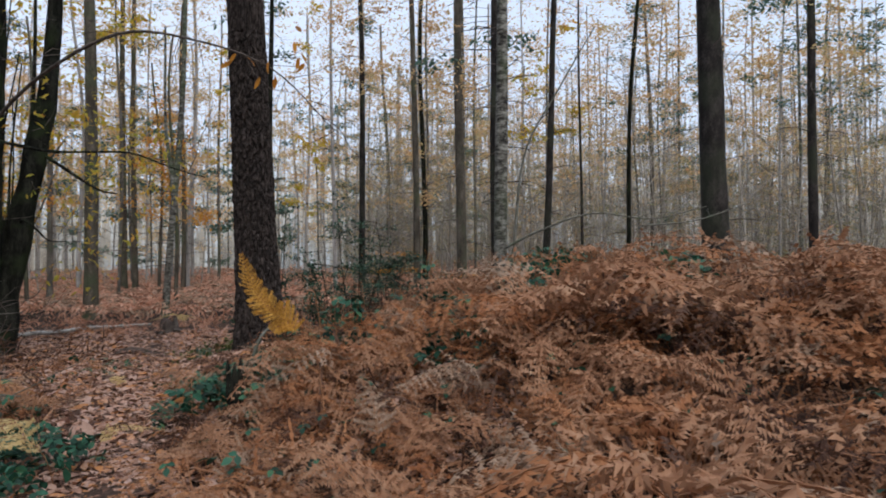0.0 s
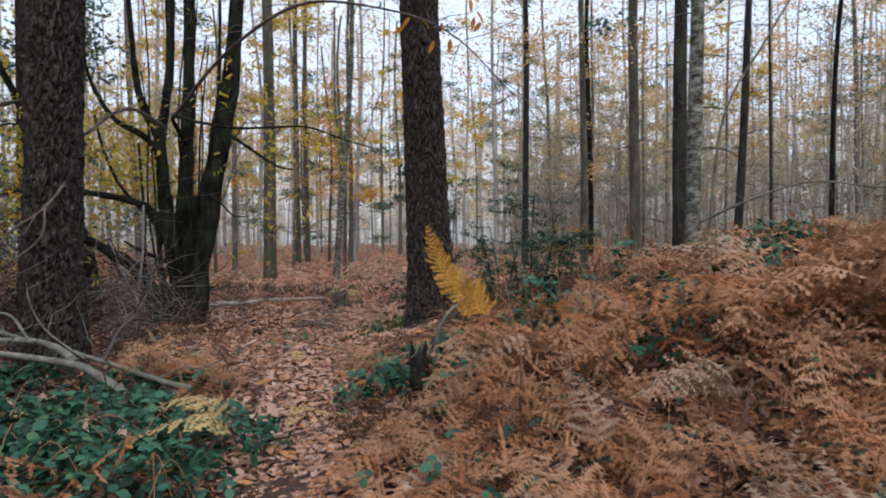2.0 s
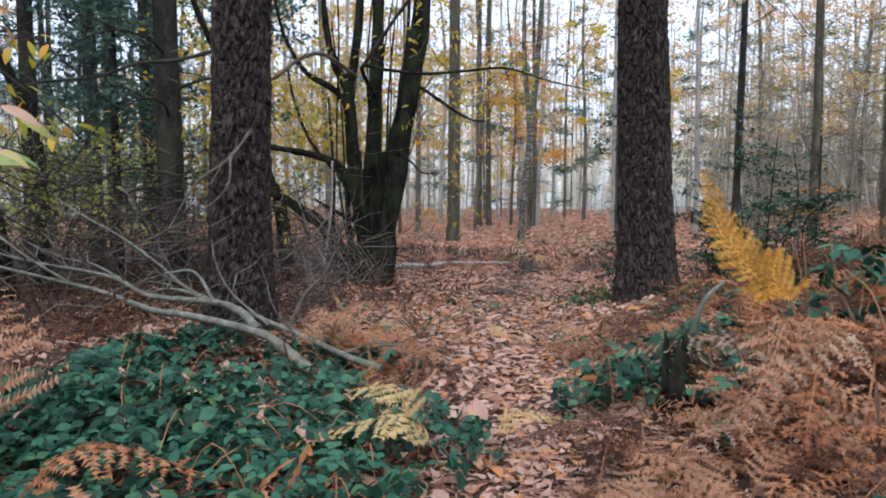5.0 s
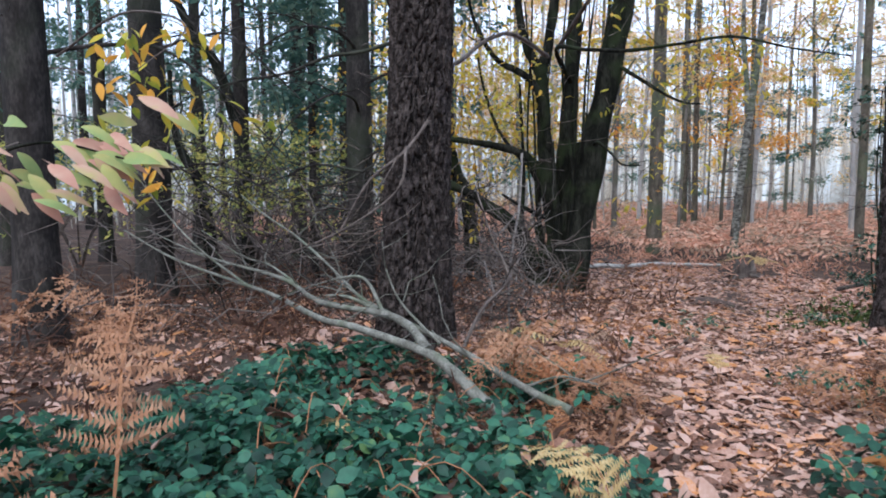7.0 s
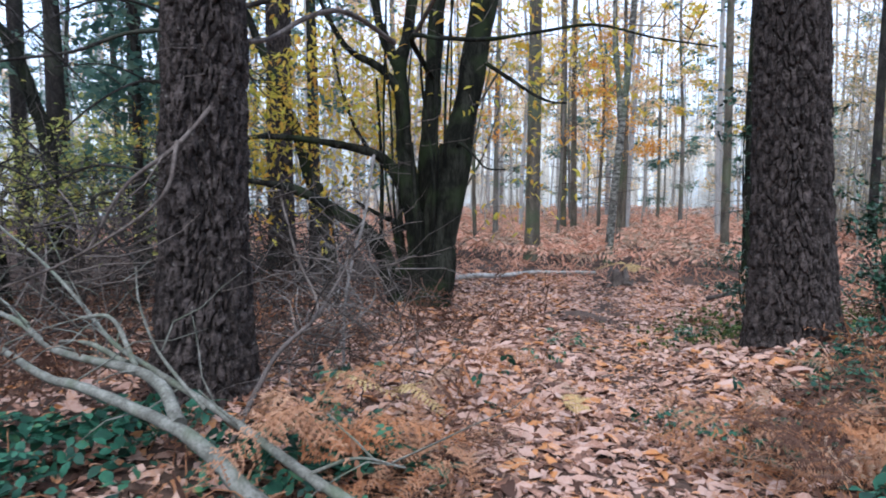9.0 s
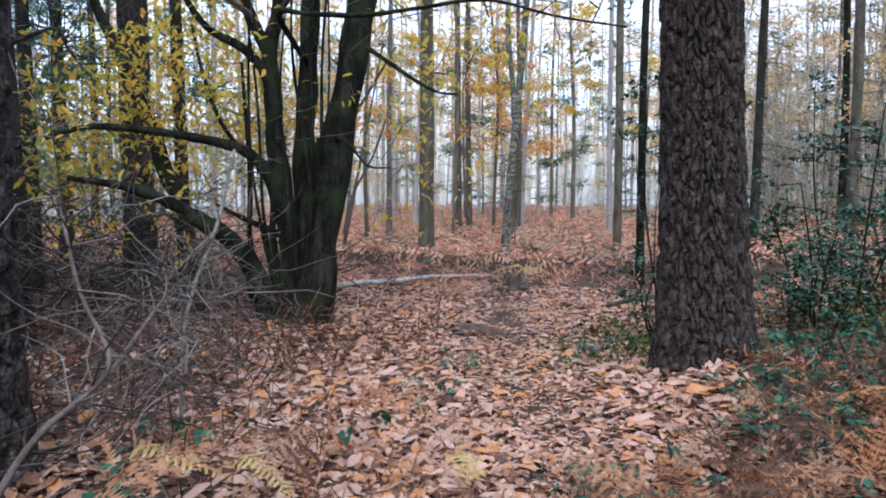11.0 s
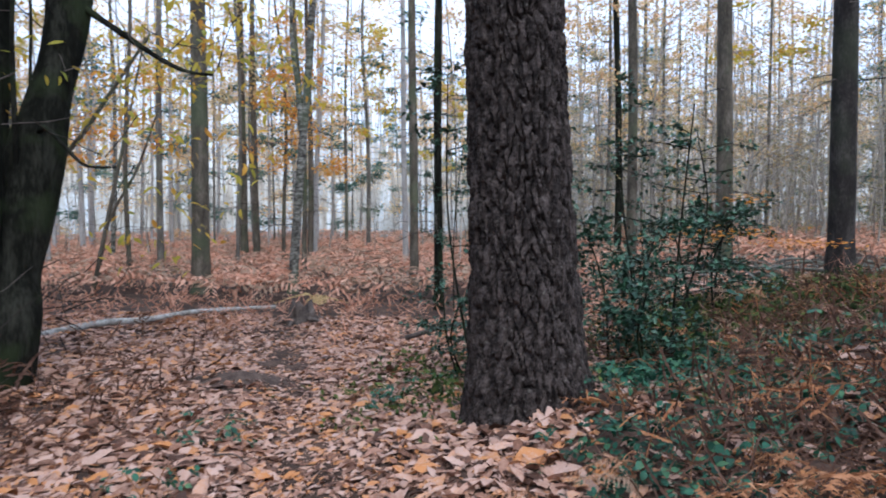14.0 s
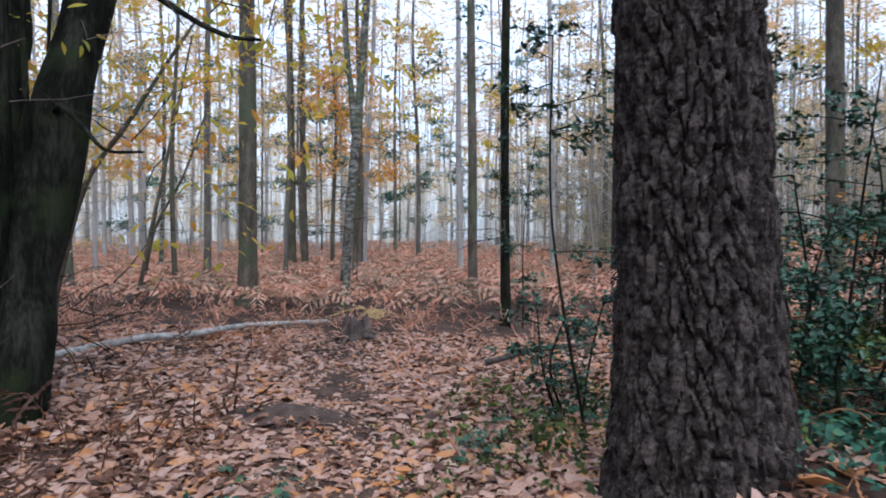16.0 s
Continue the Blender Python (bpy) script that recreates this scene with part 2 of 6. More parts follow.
M_NEEDLE = material("conifer_needles", [(0.2, (0.035, 0.080, 0.066)), (0.5, (0.080, 0.150, 0.118)), (0.8, (0.16, 0.215, 0.145))], 0.3, rough=0.7, bump=0, random_by="island", spread=0.5, thin=0.45)
M_GREENLEAF = material("pale_green_leaf", [(0.2, (0.15, 0.19, 0.055)), (0.45, (0.32, 0.34, 0.10)), (0.7, (0.48, 0.43, 0.12)), (0.9, (0.54, 0.40, 0.09))], 2, rough=0.6, bump=0, random_by="island", spread=0.6, thin=0.5)
M_PALELEAF = material("pale_hanging_leaf", [(0.2, (0.462, 0.234, 0.172)), (0.42, (0.521, 0.328, 0.234)), (0.62, (0.420, 0.390, 0.140)), (0.85, (0.252, 0.328, 0.125))], 2.5, rough=0.55, bump=0.15, depth=0.003, random_by="object", spread=0.7, thin=0.35)
M_LEAF_ORANGE = material("orange_leaf", [(0.3, (0.50, 0.17, 0.03)), (0.7, (0.66, 0.30, 0.05))], 9, rough=0.6, bump=0, random_by="object", spread=0.4, thin=0.5)
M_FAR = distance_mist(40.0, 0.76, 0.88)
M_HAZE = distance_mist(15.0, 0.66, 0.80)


# ---- mesh tools ----
rng = np.random.default_rng(7)


def mesh_from(name, chunks, mats, smooth=True):
    """One mesh from chunks of (vertices, polygons of one size, material index)."""
    mats = mats if isinstance(mats, (list, tuple)) else [mats]
    verts = np.concatenate([c[0] for c in chunks]).astype(np.float32)
    loops, sizes, index, base = [], [], [], 0
    for v, p, k in chunks:
        p = np.asarray(p, dtype=np.int32)
        loops.append((p + base).ravel())
        sizes.append(np.full(len(p), p.shape[1], np.int32))
        index.append(np.full(len(p), k, np.int32) if np.isscalar(k) else np.asarray(k, np.int32))
        base += len(v)
    loops, sizes, index = np.concatenate(loops), np.concatenate(sizes), np.concatenate(index)
    me = bpy.data.meshes.new(name)
    me.vertices.add(len(verts))
    me.vertices.foreach_set("co", verts.ravel())
    me.loops.add(len(loops))
    me.loops.foreach_set("vertex_index", loops)
    me.polygons.add(len(sizes))
    me.polygons.foreach_set("loop_start", np.concatenate([[0], np.cumsum(sizes)[:-1]]).astype(np.int32))
    me.polygons.foreach_set("material_index", index)
    me.polygons.foreach_set("use_smooth", np.full(len(sizes), smooth))
    for m in mats:
        me.materials.append(m)
    me.update(calc_edges=True)
    return me


def thing(name, label, category, place=(0, 0, 0), group="", kind=""):
    ob = new(name)
    ob.empty_display_size = 0.2
    ob.matrix_world = Matrix.Translation(place)
    return tagged(ob, label, category, group, kind)


def part(name, chunks, mats, parent, label="", smooth=True, kind=""):
    ob = new(name, mesh_from(name, chunks, mats, smooth))
    ob.parent = parent
    return tagged(ob, label, kind=kind)


def single(name, chunks, mats, label, category, place=(0, 0, 0), group="", kind="", smooth=True):
    ob = new(name, mesh_from(name, chunks, mats, smooth))
    ob.location = place
    return tagged(ob, label, category, group, kind)


def wob(p, scale, seed=0.0):
    """Cheap smooth noise in -1..1 for arrays of points."""
    q = np.asarray(p) * scale + seed
    x, y, z = q[..., 0], q[..., 1], q[..., 2]
    return (np.sin(x * 1.7 + 1.3 * np.sin(y * 1.1 + z)) + np.sin(y * 2.3 + 1.7 * np.sin(z * 1.3 - x)) + np.sin(z * 1.9 + 1.1 * np.sin(x * 1.6 + y * 0.7))) / 3


def tube(path, radii, sides=6, rough=0.0, seed=0.0, cap=True):
    """A tapered limb along a path: vertices and quads."""
    path = np.asarray(path, float)
    radii = np.asarray(radii, float)
    n = len(path)
    tan = np.gradient(path, axis=0)
    tan /= np.linalg.norm(tan, axis=1, keepdims=True) + 1e-9
    ref = np.where(np.abs(tan[:, 2:3]) > 0.9, np.array([[1.0, 0, 0]]), np.array([[0, 0, 1.0]]))
    if (np.abs(tan[:, 2]) > 0.9).any() and (np.abs(tan[:, 2]) <= 0.9).any():
        ref = np.tile(np.array([[0.31, 0.9, 0.05]]), (n, 1))
    u = np.cross(ref, tan)
    u /= np.linalg.norm(u, axis=1, keepdims=True) + 1e-9
    w = np.cross(tan, u)
    a = np.arange(sides) * 2 * np.pi / sides
    ring = u[:, None] * np.cos(a)[None, :, None] + w[:, None] * np.sin(a)[None, :, None]
    v = path[:, None] + ring * radii[:, None, None]
    if rough:
        v = v + ring * (wob(v, 3.0 / max(radii.max(), 0.01) * 0.35, seed) * rough * radii[:, None])[..., None]
    v = v.reshape(-1, 3)
    i = np.arange(n - 1)[:, None] * sides
    j = np.arange(sides)[None]
    k = (j + 1) % sides
    quads = np.stack([i + j, i + k, i + sides + k, i + sides + j], -1).reshape(-1, 4)
    out = [(v, quads, 0)]
    if cap:
        for r, turn in ((0, -1), (n - 1, 1)):
            c = v[r * sides:(r + 1) * sides]
            cv = np.vstack([c, c.mean(0)])
            t = np.stack([np.arange(sides), (np.arange(sides) + 1) % sides, np.full(sides, sides)], -1)
            out.append((cv, t[:, ::turn], 0))
    return out


def bend(points, steps=8):
    """A smooth line through a few points (Catmull-Rom)."""
    p = np.asarray(points, float)
    p = np.vstack([2 * p[0] - p[1], p, 2 * p[-1] - p[-2]])
    out = []
    t = np.linspace(0, 1, steps, endpoint=False)[:, None]
    for a, b, c, d in zip(p[:-3], p[1:-2], p[2:-1], p[3:]):
        out.append(0.5 * (2 * b + (c - a) * t + (2 * a - 5 * b + 4 * c - d) * t ** 2 + (3 * b - a - 3 * c + d) * t ** 3))
    return np.vstack(out + [p[-2:-1]])


def limb(points, r0, r1, sides=6, rough=0.12, steps=6, power=1.0, seed=0.0):
    line = bend(points, steps)
    f = np.linspace(0, 1, len(line)) ** power
    return tube(line, r0 + (r1 - r0) * f, sides, rough, seed)


def scatter(variants, mats4, pick=None):
    """Copies of small meshes at many poses, joined: chunks for mesh_from."""
    out = []
    pick = rng.integers(0, len(variants), len(mats4)) if pick is None else pick
    for k, chunks in enumerate(variants):
        m = mats4[pick == k]
        if not len(m):
            continue
        for v, p, mat in chunks:
            p = np.asarray(p)
            w = np.einsum("nij,vj->nvi", m[:, :3, :3], v) + m[:, None, :3, 3]
            q = (p[None] + (np.arange(len(m)) * len(v))[:, None, None]).reshape(-1, p.shape[1])
            out.append((w.reshape(-1, 3), q, mat))
    return out


def poses(place, yaw, pitch=None, roll=None, size=None):
    """Many 4x4 poses: turned about x (pitch), y (roll), then z (yaw)."""
    n = len(place)
    z = np.zeros(n)
    pitch = z if pitch is None else pitch
    roll = z if roll is None else roll
    size = np.ones(n) if size is None else size
    cx, sx, cy, sy, cz, sz = np.cos(pitch), np.sin(pitch), np.cos(roll), np.sin(roll), np.cos(yaw), np.sin(yaw)
    m = np.zeros((n, 4, 4))
    m[:, 0, 0], m[:, 0, 1], m[:, 0, 2] = cz * cy, cz * sy * sx - sz * cx, cz * sy * cx + sz * sx
    m[:, 1, 0], m[:, 1, 1], m[:, 1, 2] = sz * cy, sz * sy * sx + cz * cx, sz * sy * cx - cz * sx
    m[:, 2, 0], m[:, 2, 1], m[:, 2, 2] = -sy, cy * sx, cy * cx
    m[:, :3, :3] *= size[:, None, None]
    m[:, :3, 3] = place
    m[:, 3, 3] = 1
    return m


def smooth01(t):
    t = np.clip(t, 0, 1)
    return t * t * (3 - 2 * t)


# ---- the lie of the land ----
PATH_Y = (-4, 0, 2, 4, 6, 8, 10, 12, 16, 24)
PATH_X = (1.4, -0.1, -1.2, -2.05, -2.6, -3.3, -4.2, -5.3, -6.9, -9.5)


def path_x(y):
    return np.interp(y, PATH_Y, PATH_X)


def land(x, y):
    """Height of the ground: it falls slowly away, with a bank to the east of the path."""
    x, y = np.asarray(x, float), np.asarray(y, float)
    h = 0.1 - 0.03 * np.clip(y, -6, 18)
    rise = smooth01((y - 2) / 6) * (1 - 0.35 * smooth01((y - 12) / 7))
    h = h + 0.95 * smooth01((x + 4) / 5) * rise
    h = h + 0.2 * np.exp(-((x + 5.5) / 1.6) ** 2 - ((y - 5.5) / 2.2) ** 2)
    # the old trees stand on low swells of their own roots
    h = h + 0.18 * np.exp(-((x + 2.73) / 0.95) ** 2 - ((y - 9.92) / 1.1) ** 2)
    h = h + 0.19 * np.exp(-((x + 7.7) / 1.4) ** 2 - ((y - 10.7) / 1.3) ** 2)
    h = h + 0.09 * np.exp(-((x + 5.5) / 0.8) ** 2 - ((y - 5.94) / 0.8) ** 2)
    h = h + 0.10 * np.exp(-((x + 5.4) / 0.45) ** 2 - ((y - 11.6) / 0.5) ** 2)
    near = np.exp(-(np.hypot(x + 2, y - 6) / 40) ** 2)
    h = h + near * 0.03 * (np.sin(1.9 * x + 0.7 * y) * np.sin(1.3 * y - 0.6 * x) + 0.6 * np.sin(4.1 * x + 1.1) * np.sin(3.7 * y))
    d = np.abs(x - path_x(y))
    h = h - 0.05 * np.exp(-(d / 0.4) ** 2) * near
    return h


def on_land(x, y, up=0.0):
    return np.stack([x, y, land(x, y) + up], -1)


def ground_mesh():
    a = np.linspace(-1, 1, 185)
    g = np.sign(a) * (np.abs(a) ** 3.2 * 1500 + np.abs(a) * 22)
    x, y = np.meshgrid(g - 3, g + 8, indexing="ij")
    far = smooth01((np.hypot(x, y) - 60) / 100)
    z = land(x, y) * (1 - far) - 0.45 * far
    v = np.stack([x, y, z], -1).reshape(-1, 3)
    n = len(a)
    i, j = np.meshgrid(np.arange(n - 1), np.arange(n - 1), indexing="ij")
    q = np.stack([i * n + j, (i + 1) * n + j, (i + 1) * n + j + 1, i * n + j + 1], -1).reshape(-1, 4)
    return [(v, q, 0)]


ground = single("ground", ground_mesh(), M_SOIL, "woodland floor of brown soil under fallen leaves", "ground", kind="structure")

# ---- trees ----


def pole_trunk(x, y, d, height, lean=(0, 0), wander=0.12, sides=10, seed=0.0, taper=0.55):
    s = np.concatenate([[0, 0.008, 0.02, 0.04], np.linspace(0.07, 1, 13)])
    z0 = float(land(x, y)) - 0.12
    px = x + lean[0] * s * height + wander * np.sin(s * 6 + seed) * s
    py = y + lean[1] * s * height + wander * np.cos(s * 5 + seed * 2) * s
    line = np.stack([px, py, z0 + s * height], -1)
    r = d / 2 * (1.03 - taper * s) * (1 + 0.45 * np.exp(-s * height / 0.28))
    return tube(line, r, sides, 0.10, seed, cap=False), line, r


def side_twigs(line, r, count, low, high, length, droop=-0.15, sides=3, thick=0.012):
    """Dead side branches on a trunk, each with two or three twigs."""
    out = []
    z = line[:, 2]
    for _ in range(count):
        h = rng.uniform(low, high) + z[0]
        if h > z[-1]:
            continue
        p = np.array([np.interp(h, z, line[:, k]) for k in range(3)])
        a = rng.uniform(0, 2 * np.pi)
        L = length * rng.uniform(0.4, 1.2)
        d = np.array([np.cos(a), np.sin(a), 0])
        e = p + d * L + np.array([0, 0, droop * L + rng.normal(0, 0.15) * L])
        m = p + (e - p) * 0.5 + np.array([rng.normal(0, 0.06), rng.normal(0, 0.06), rng.uniform(0.0, 0.12)]) * L
        out += tube(bend([p, m, e], 3), np.linspace(thick, 0.003, 7), sides, cap=False)
        for _k in range(3):
            f = rng.uniform(0.3, 0.95)
            q = p + (e - p) * f + (m - (p + e) / 2) * (1 - abs(2 * f - 1))
            t = q + (d * rng.uniform(0.1, 0.5) + np.array([-d[1], d[0], 0]) * rng.choice([-1, 1]) * rng.uniform(0.2, 0.5) + np.array([0, 0, rng.normal(0, 0.2)])) * L * 0.6
            out += tube(np.array([q, (q + t) / 2 + rng.normal(0, 0.02, 3), t]), (thick * 0.45, thick * 0.35, 0.002), 3, cap=False)
    return out


def spray(n, size, spread, flat=0.4, seed=0):
    """A loose spray of small leaves round a point, as triangles and kites."""
    g = np.random.default_rng(seed)
    c = g.normal(0, spread, (n, 3)) * (1, 1, flat)
    a = g.uniform(0, 2 * np.pi, n)
    d = np.stack([np.cos(a), np.sin(a), g.normal(-0.2, 0.5, n)], -1) * size * g.uniform(0.6, 1.3, (n, 1))
    s = np.cross(d, g.normal(0, 1, (n, 3)))
    s /= np.linalg.norm(s, axis=1, keepdims=True)
    s *= size * 0.32
    v = np.stack([c, c + d * 0.5 + s, c + d, c + d * 0.5 - s], 1).reshape(-1, 3)
    return [(v, np.arange(4 * n).reshape(n, 4), 0)]


def crown_poses(x, y, z0, low, high, radius, count, top=0.35):
    """Places for sprays through a crown that narrows upwards, gathered on branches."""
    nb = max(6, count // 10)
    h = rng.uniform(low, high, nb)
    f = (h - low) / max(high - low, 0.1)
    R = radius * (1 - (1 - top) * f) * rng.uniform(0.5, 1.1, nb)
    a = rng.uniform(0, 2 * np.pi, nb)
    k = rng.integers(0, nb, count)
    t = rng.uniform(0.25, 1, count) ** 0.7
    p = np.stack([x + np.cos(a[k]) * R[k] * t, y + np.sin(a[k]) * R[k] * t, z0 + h[k] + 0.10 * R[k] * t], -1)
    p += rng.normal(0, 0.10, p.shape)
    return p


def thin_spray(n, size, spread, flat, seed):
    """The same spray with plain pointed blades, for far trees."""
    v, q, k = spray(n, size, spread, flat, seed)[0]
    keep = v.reshape(n, 4, 3)[:, [0, 1, 2]].copy()
    keep[:, 0] -= (keep[:, 2] - keep[:, 0]) * 0.15
    return [(keep.reshape(-1, 3), np.arange(3 * n).reshape(n, 3), k)]


FAR_LARCH = [thin_spray(11, 0.11, 0.22, 0.5, k) for k in range(4)]
FAR_NEEDLE = [thin_spray(9, 0.14, 0.16, 0.35, 10 + k) for k in range(4)]
LARCH_SPRAYS = [spray(10, 0.095, 0.22, 0.5, k) for k in range(4)]
FINE_SPRAYS = [spray(8, 0.12, 0.16, 0.35, 10 + k) for k in range(4)]
YELLOW_SPRAYS = [spray(5, 0.17, 0.13, 0.5, 20 + k) for k in range(4)]


def tree(x, y, d, height, label, bark, lean=(0, 0), crown="", crown_low=6.0, crown_r=1.8, crown_n=160, twigs=10, twig_low=1.5, crown_high=0.0, seed=0.0, group="", sides=10, wander=0.12, category="tree", taper=0.55):
    root = thing("tree", label, category, (x, y, float(land(x, y))), group)
    inv = root.matrix_world.inverted()
    chunks, line, r = pole_trunk(x, y, d, height, lean, wander, sides, seed, taper)
    made = [part("trunk", chunks, bark, root)]
    if twigs:
        tw = side_twigs(line, r, twigs, twig_low, min(height * 0.7, 11), 1.1)
        if tw:
            made.append(part("branchwork", tw, M_TWIG, root, "thin dead side branches", kind="stuff"))
    if crown:
        top = line[-1]
        p = crown_poses(top[0], top[1], line[0, 2], crown_low, crown_high or height + 1.0, crown_r, crown_n)
        h = (p[:, 2] - line[0, 2]) / height
        p[:, 0] += (lean[0] * height) * (h - 1)
        p[:, 1] += (lean[1] * height) * (h - 1)
        m = poses(p, rng.uniform(0, 6.28, len(p)), rng.normal(0, 0.3, len(p)), rng.normal(0, 0.3, len(p)), rng.uniform(0.7, 1.4, len(p)))
        vs, mat = {"larch": (LARCH_SPRAYS, M_LARCH), "needle": (FINE_SPRAYS, M_NEEDLE), "yellow": (YELLOW_SPRAYS, M_YELLOW), "orange": (LARCH_SPRAYS, M_ORANGE)}[crown]
        made.append(part("crown", scatter(vs, m), mat, root, smooth=False))
    for o in made:
        o.matrix_parent_inverse = inv
    return root


def big_pine(x, y, d, height, label, lean=(0, 0), seed=0.0, rings=500, sides=240, top=5.0):
    """A large pine: plated bark modelled in the trunk, root flare, stubs."""
    z0 = float(land(x, y)) - 0.34
    s = np.concatenate([np.linspace(0, top, rings), np.linspace(top, height, 24)[1:]])
    a = np.linspace(0, 2 * np.pi, sides, endpoint=False)
    A, S = np.meshgrid(a, s)
    r = d / 2 * (1.02 - 0.030 * np.clip(S - 1.5, -3, 30)) * (1 + 0.60 * np.exp(-S / 0.5))
    r = r * (1 + 0.05 * np.exp(-S / 0.5) * np.sin(5 * A + seed) + 0.02 * np.sin(2 * A + 0.6 * S + seed) + 0.012 * np.sin(3 * A - 1.1 * S))
    # plates: uneven cells longer than wide, parted by deep furrows, each flaking at its own height
    across = int(round(np.pi * d / 0.048))
    u = A / (2 * np.pi) * across + 0.40 * np.sin(S * 4.3 + 2.0 * np.sin(A * 3)) + 0.16 * np.sin(S * 15.0 + A * 7) + 0.15 * np.sin(S * 41.0 + A * 17)
    w = S / 0.19 + 0.35 * np.sin(A * 9 + S * 3) + 0.12 * np.sin(A * 31)
    pts = np.stack([np.cos(A) * d / 2, np.sin(A) * d / 2, S], -1)
    cu, cw = np.floor(u), np.floor(w)
    f1, f2, own = np.full_like(A, 9.0), np.full_like(A, 9.0), np.zeros_like(A)
    for du in (-1, 0, 1):
        for dw in (-1, 0, 1):
            gu, gw = cu + du, cw + dw
            key = np.mod(gu, across) * 12.9898 + gw * 78.233 + seed
            h1 = np.modf(np.abs(np.sin(key) * 43758.5453))[0]
            h2 = np.modf(np.abs(np.sin(key * 1.37 + 2.1) * 24634.6345))[0]
            dist = np.hypot(u - gu - 0.15 - 0.7 * h1, (w - gw - 0.1 - 0.8 * h2) * 0.9)
            closer = dist < f1
            f2 = np.where(closer, f1, np.minimum(f2, dist))
            own = np.where(closer, np.modf(h1 * 7.3 + h2 * 3.1)[0], own)
            f1 = np.where(closer, dist, f1)
    furrow = 1 - smooth01((f2 - f1) / 0.28)
    cell = -0.032 * furrow + 0.021 * (own - 0.5) + 0.004 * wob(pts, 110, seed) + 0.005 * wob(pts, 45, seed + 1) + 0.008 * wob(pts, 13, seed + 3)
    r = r + cell * (0.55 + 0.45 * smooth01((S - 0.02) / 0.4))
    cx = x + lean[0] * S
    cy = y + lean[1] * S
    v = np.stack([cx + r * np.cos(A), cy + r * np.sin(A), z0 + S], -1).reshape(-1, 3)
    n = len(s)
    i = np.arange(n - 1)[:, None] * sides
    j = np.arange(sides)[None]
    k = (j + 1) % sides
    q = np.stack([i + j, i + k, i + sides + k, i + sides + j], -1).reshape(-1, 4)
    root = thing("pine_tree", label, "tree", (x, y, float(land(x, y))))
    inv = root.matrix_world.inverted()
    made = [part("trunk", [(v, q, 0)], M_PINE, root, smooth=False)]
    line = np.stack([x + lean[0] * s, y + lean[1] * s, z0 + s], -1)
    p = crown_poses(x + lean[0] * height, y + lean[1] * height, z0, height * 0.62, height + 1, 3.0, 420)
    m = poses(p, rng.uniform(0, 6.28, len(p)), None, None, rng.uniform(0.9, 1.8, len(p)))
    made.append(part("crown", scatter(FINE_SPRAYS, m), M_NEEDLE, root, smooth=False))
    for o in made:
        o.matrix_parent_inverse = inv
    return root


big_pine(-2.73, 9.92, 0.60, 19, "large pine with deeply plated dark bark beside the path", (-0.04, 0.0), 1.0)
big_pine(-5.525, 5.94, 0.50, 18, "large pine with plated bark behind a fallen branch", (0.023, 0.019), 4.0, 420, 190)

# poles of the middle distance: x, y, thickness, height, lean, bark, crown, label
STRAIGHT = "tall straight woodland tree with a bare grey-brown trunk"
DARK = "dark rough-barked conifer with dead lower branches"
SLIM = "slim birch with pale patchy bark"
MID = [
    (-10.62, 19.91, 0.43, 17, (0.004, 0.0), M_POLE, "", "thick smooth-barked tree rising from the bracken", 0.08),
    (-14.3, 29.6, 0.30, 18, (0.0, 0.0), M_POLE, "larch", STRAIGHT, 0.12),
    (-13.7, 29.4, 0.26, 18, (-0.004, 0.0), M_POLE, "larch", STRAIGHT, 0.12),
    (-8.62, 20.45, 0.22, 12, (0.075, 0.0), M_BIRCH, "", "slim forked birch with pale patchy bark leaning over the bracken", 0.1),
    (-11.5, 29.2, 0.22, 15, (0.01, 0.0), M_POLE, "larch", STRAIGHT, 0.2),
    (-6.08, 22.25, 0.23, 17, (0.0, 0.0), M_POLE, "needle", STRAIGHT, 0.12),
    (-4.72, 18.12, 0.17, 14, (0.0, 0.0), M_COPPICE, "", "thin green-barked young tree", 0.12),
    (-2.78, 22.68, 0.23, 17, (0.0, 0.0), M_DARKPOLE, "larch", STRAIGHT, 0.12),
    (-0.84, 21.27, 0.23, 17, (-0.005, 0.0), M_POLE, "larch", STRAIGHT, 0.12),
    (0.54, 18.72, 0.30, 18, (-0.004, 0.0), M_POLE, "larch", STRAIGHT, 0.12),
    (1.30, 15.6, 0.32, 18, (-0.003, 0.0), M_DARKPOLE, "needle", DARK, 0.12),
    (0.98, 11.24, 0.23, 13, (0.006, 0.0), M_BIRCH, "", "birch with black and white bark leaning over the bracken", 0.1),
    (2.36, 15.51, 0.18, 13, (0.05, 0.0), M_DARKPOLE, "", "thin leaning dark-barked tree", 0.1),
    (5.35, 12.9, 0.52, 18, (-0.02, 0.0), M_DARKPOLE, "needle", DARK, 0.05),
    (8.6, 15.3, 0.22, 16, (-0.006, 0.0), M_DARKPOLE, "larch", DARK, 0.12),
    (-8.5, 4.0, 0.40, 16, (-0.01, 0.0), M_DARKPOLE, "needle", DARK, 0.05),
    (-10.64, 5.9, 0.48, 17, (0.0, 0.0), M_DARKPOLE, "needle", DARK, 0.05),
    (-9.4, 8.45, 0.38, 17, (0.0, 0.0), M_DARKPOLE, "needle", DARK, 0.05),
    (-11.71, 11.9, 0.52, 18, (0.0, 0.0), M_PINE, "needle", "thick pine behind the chestnut coppice", 0.05),
]
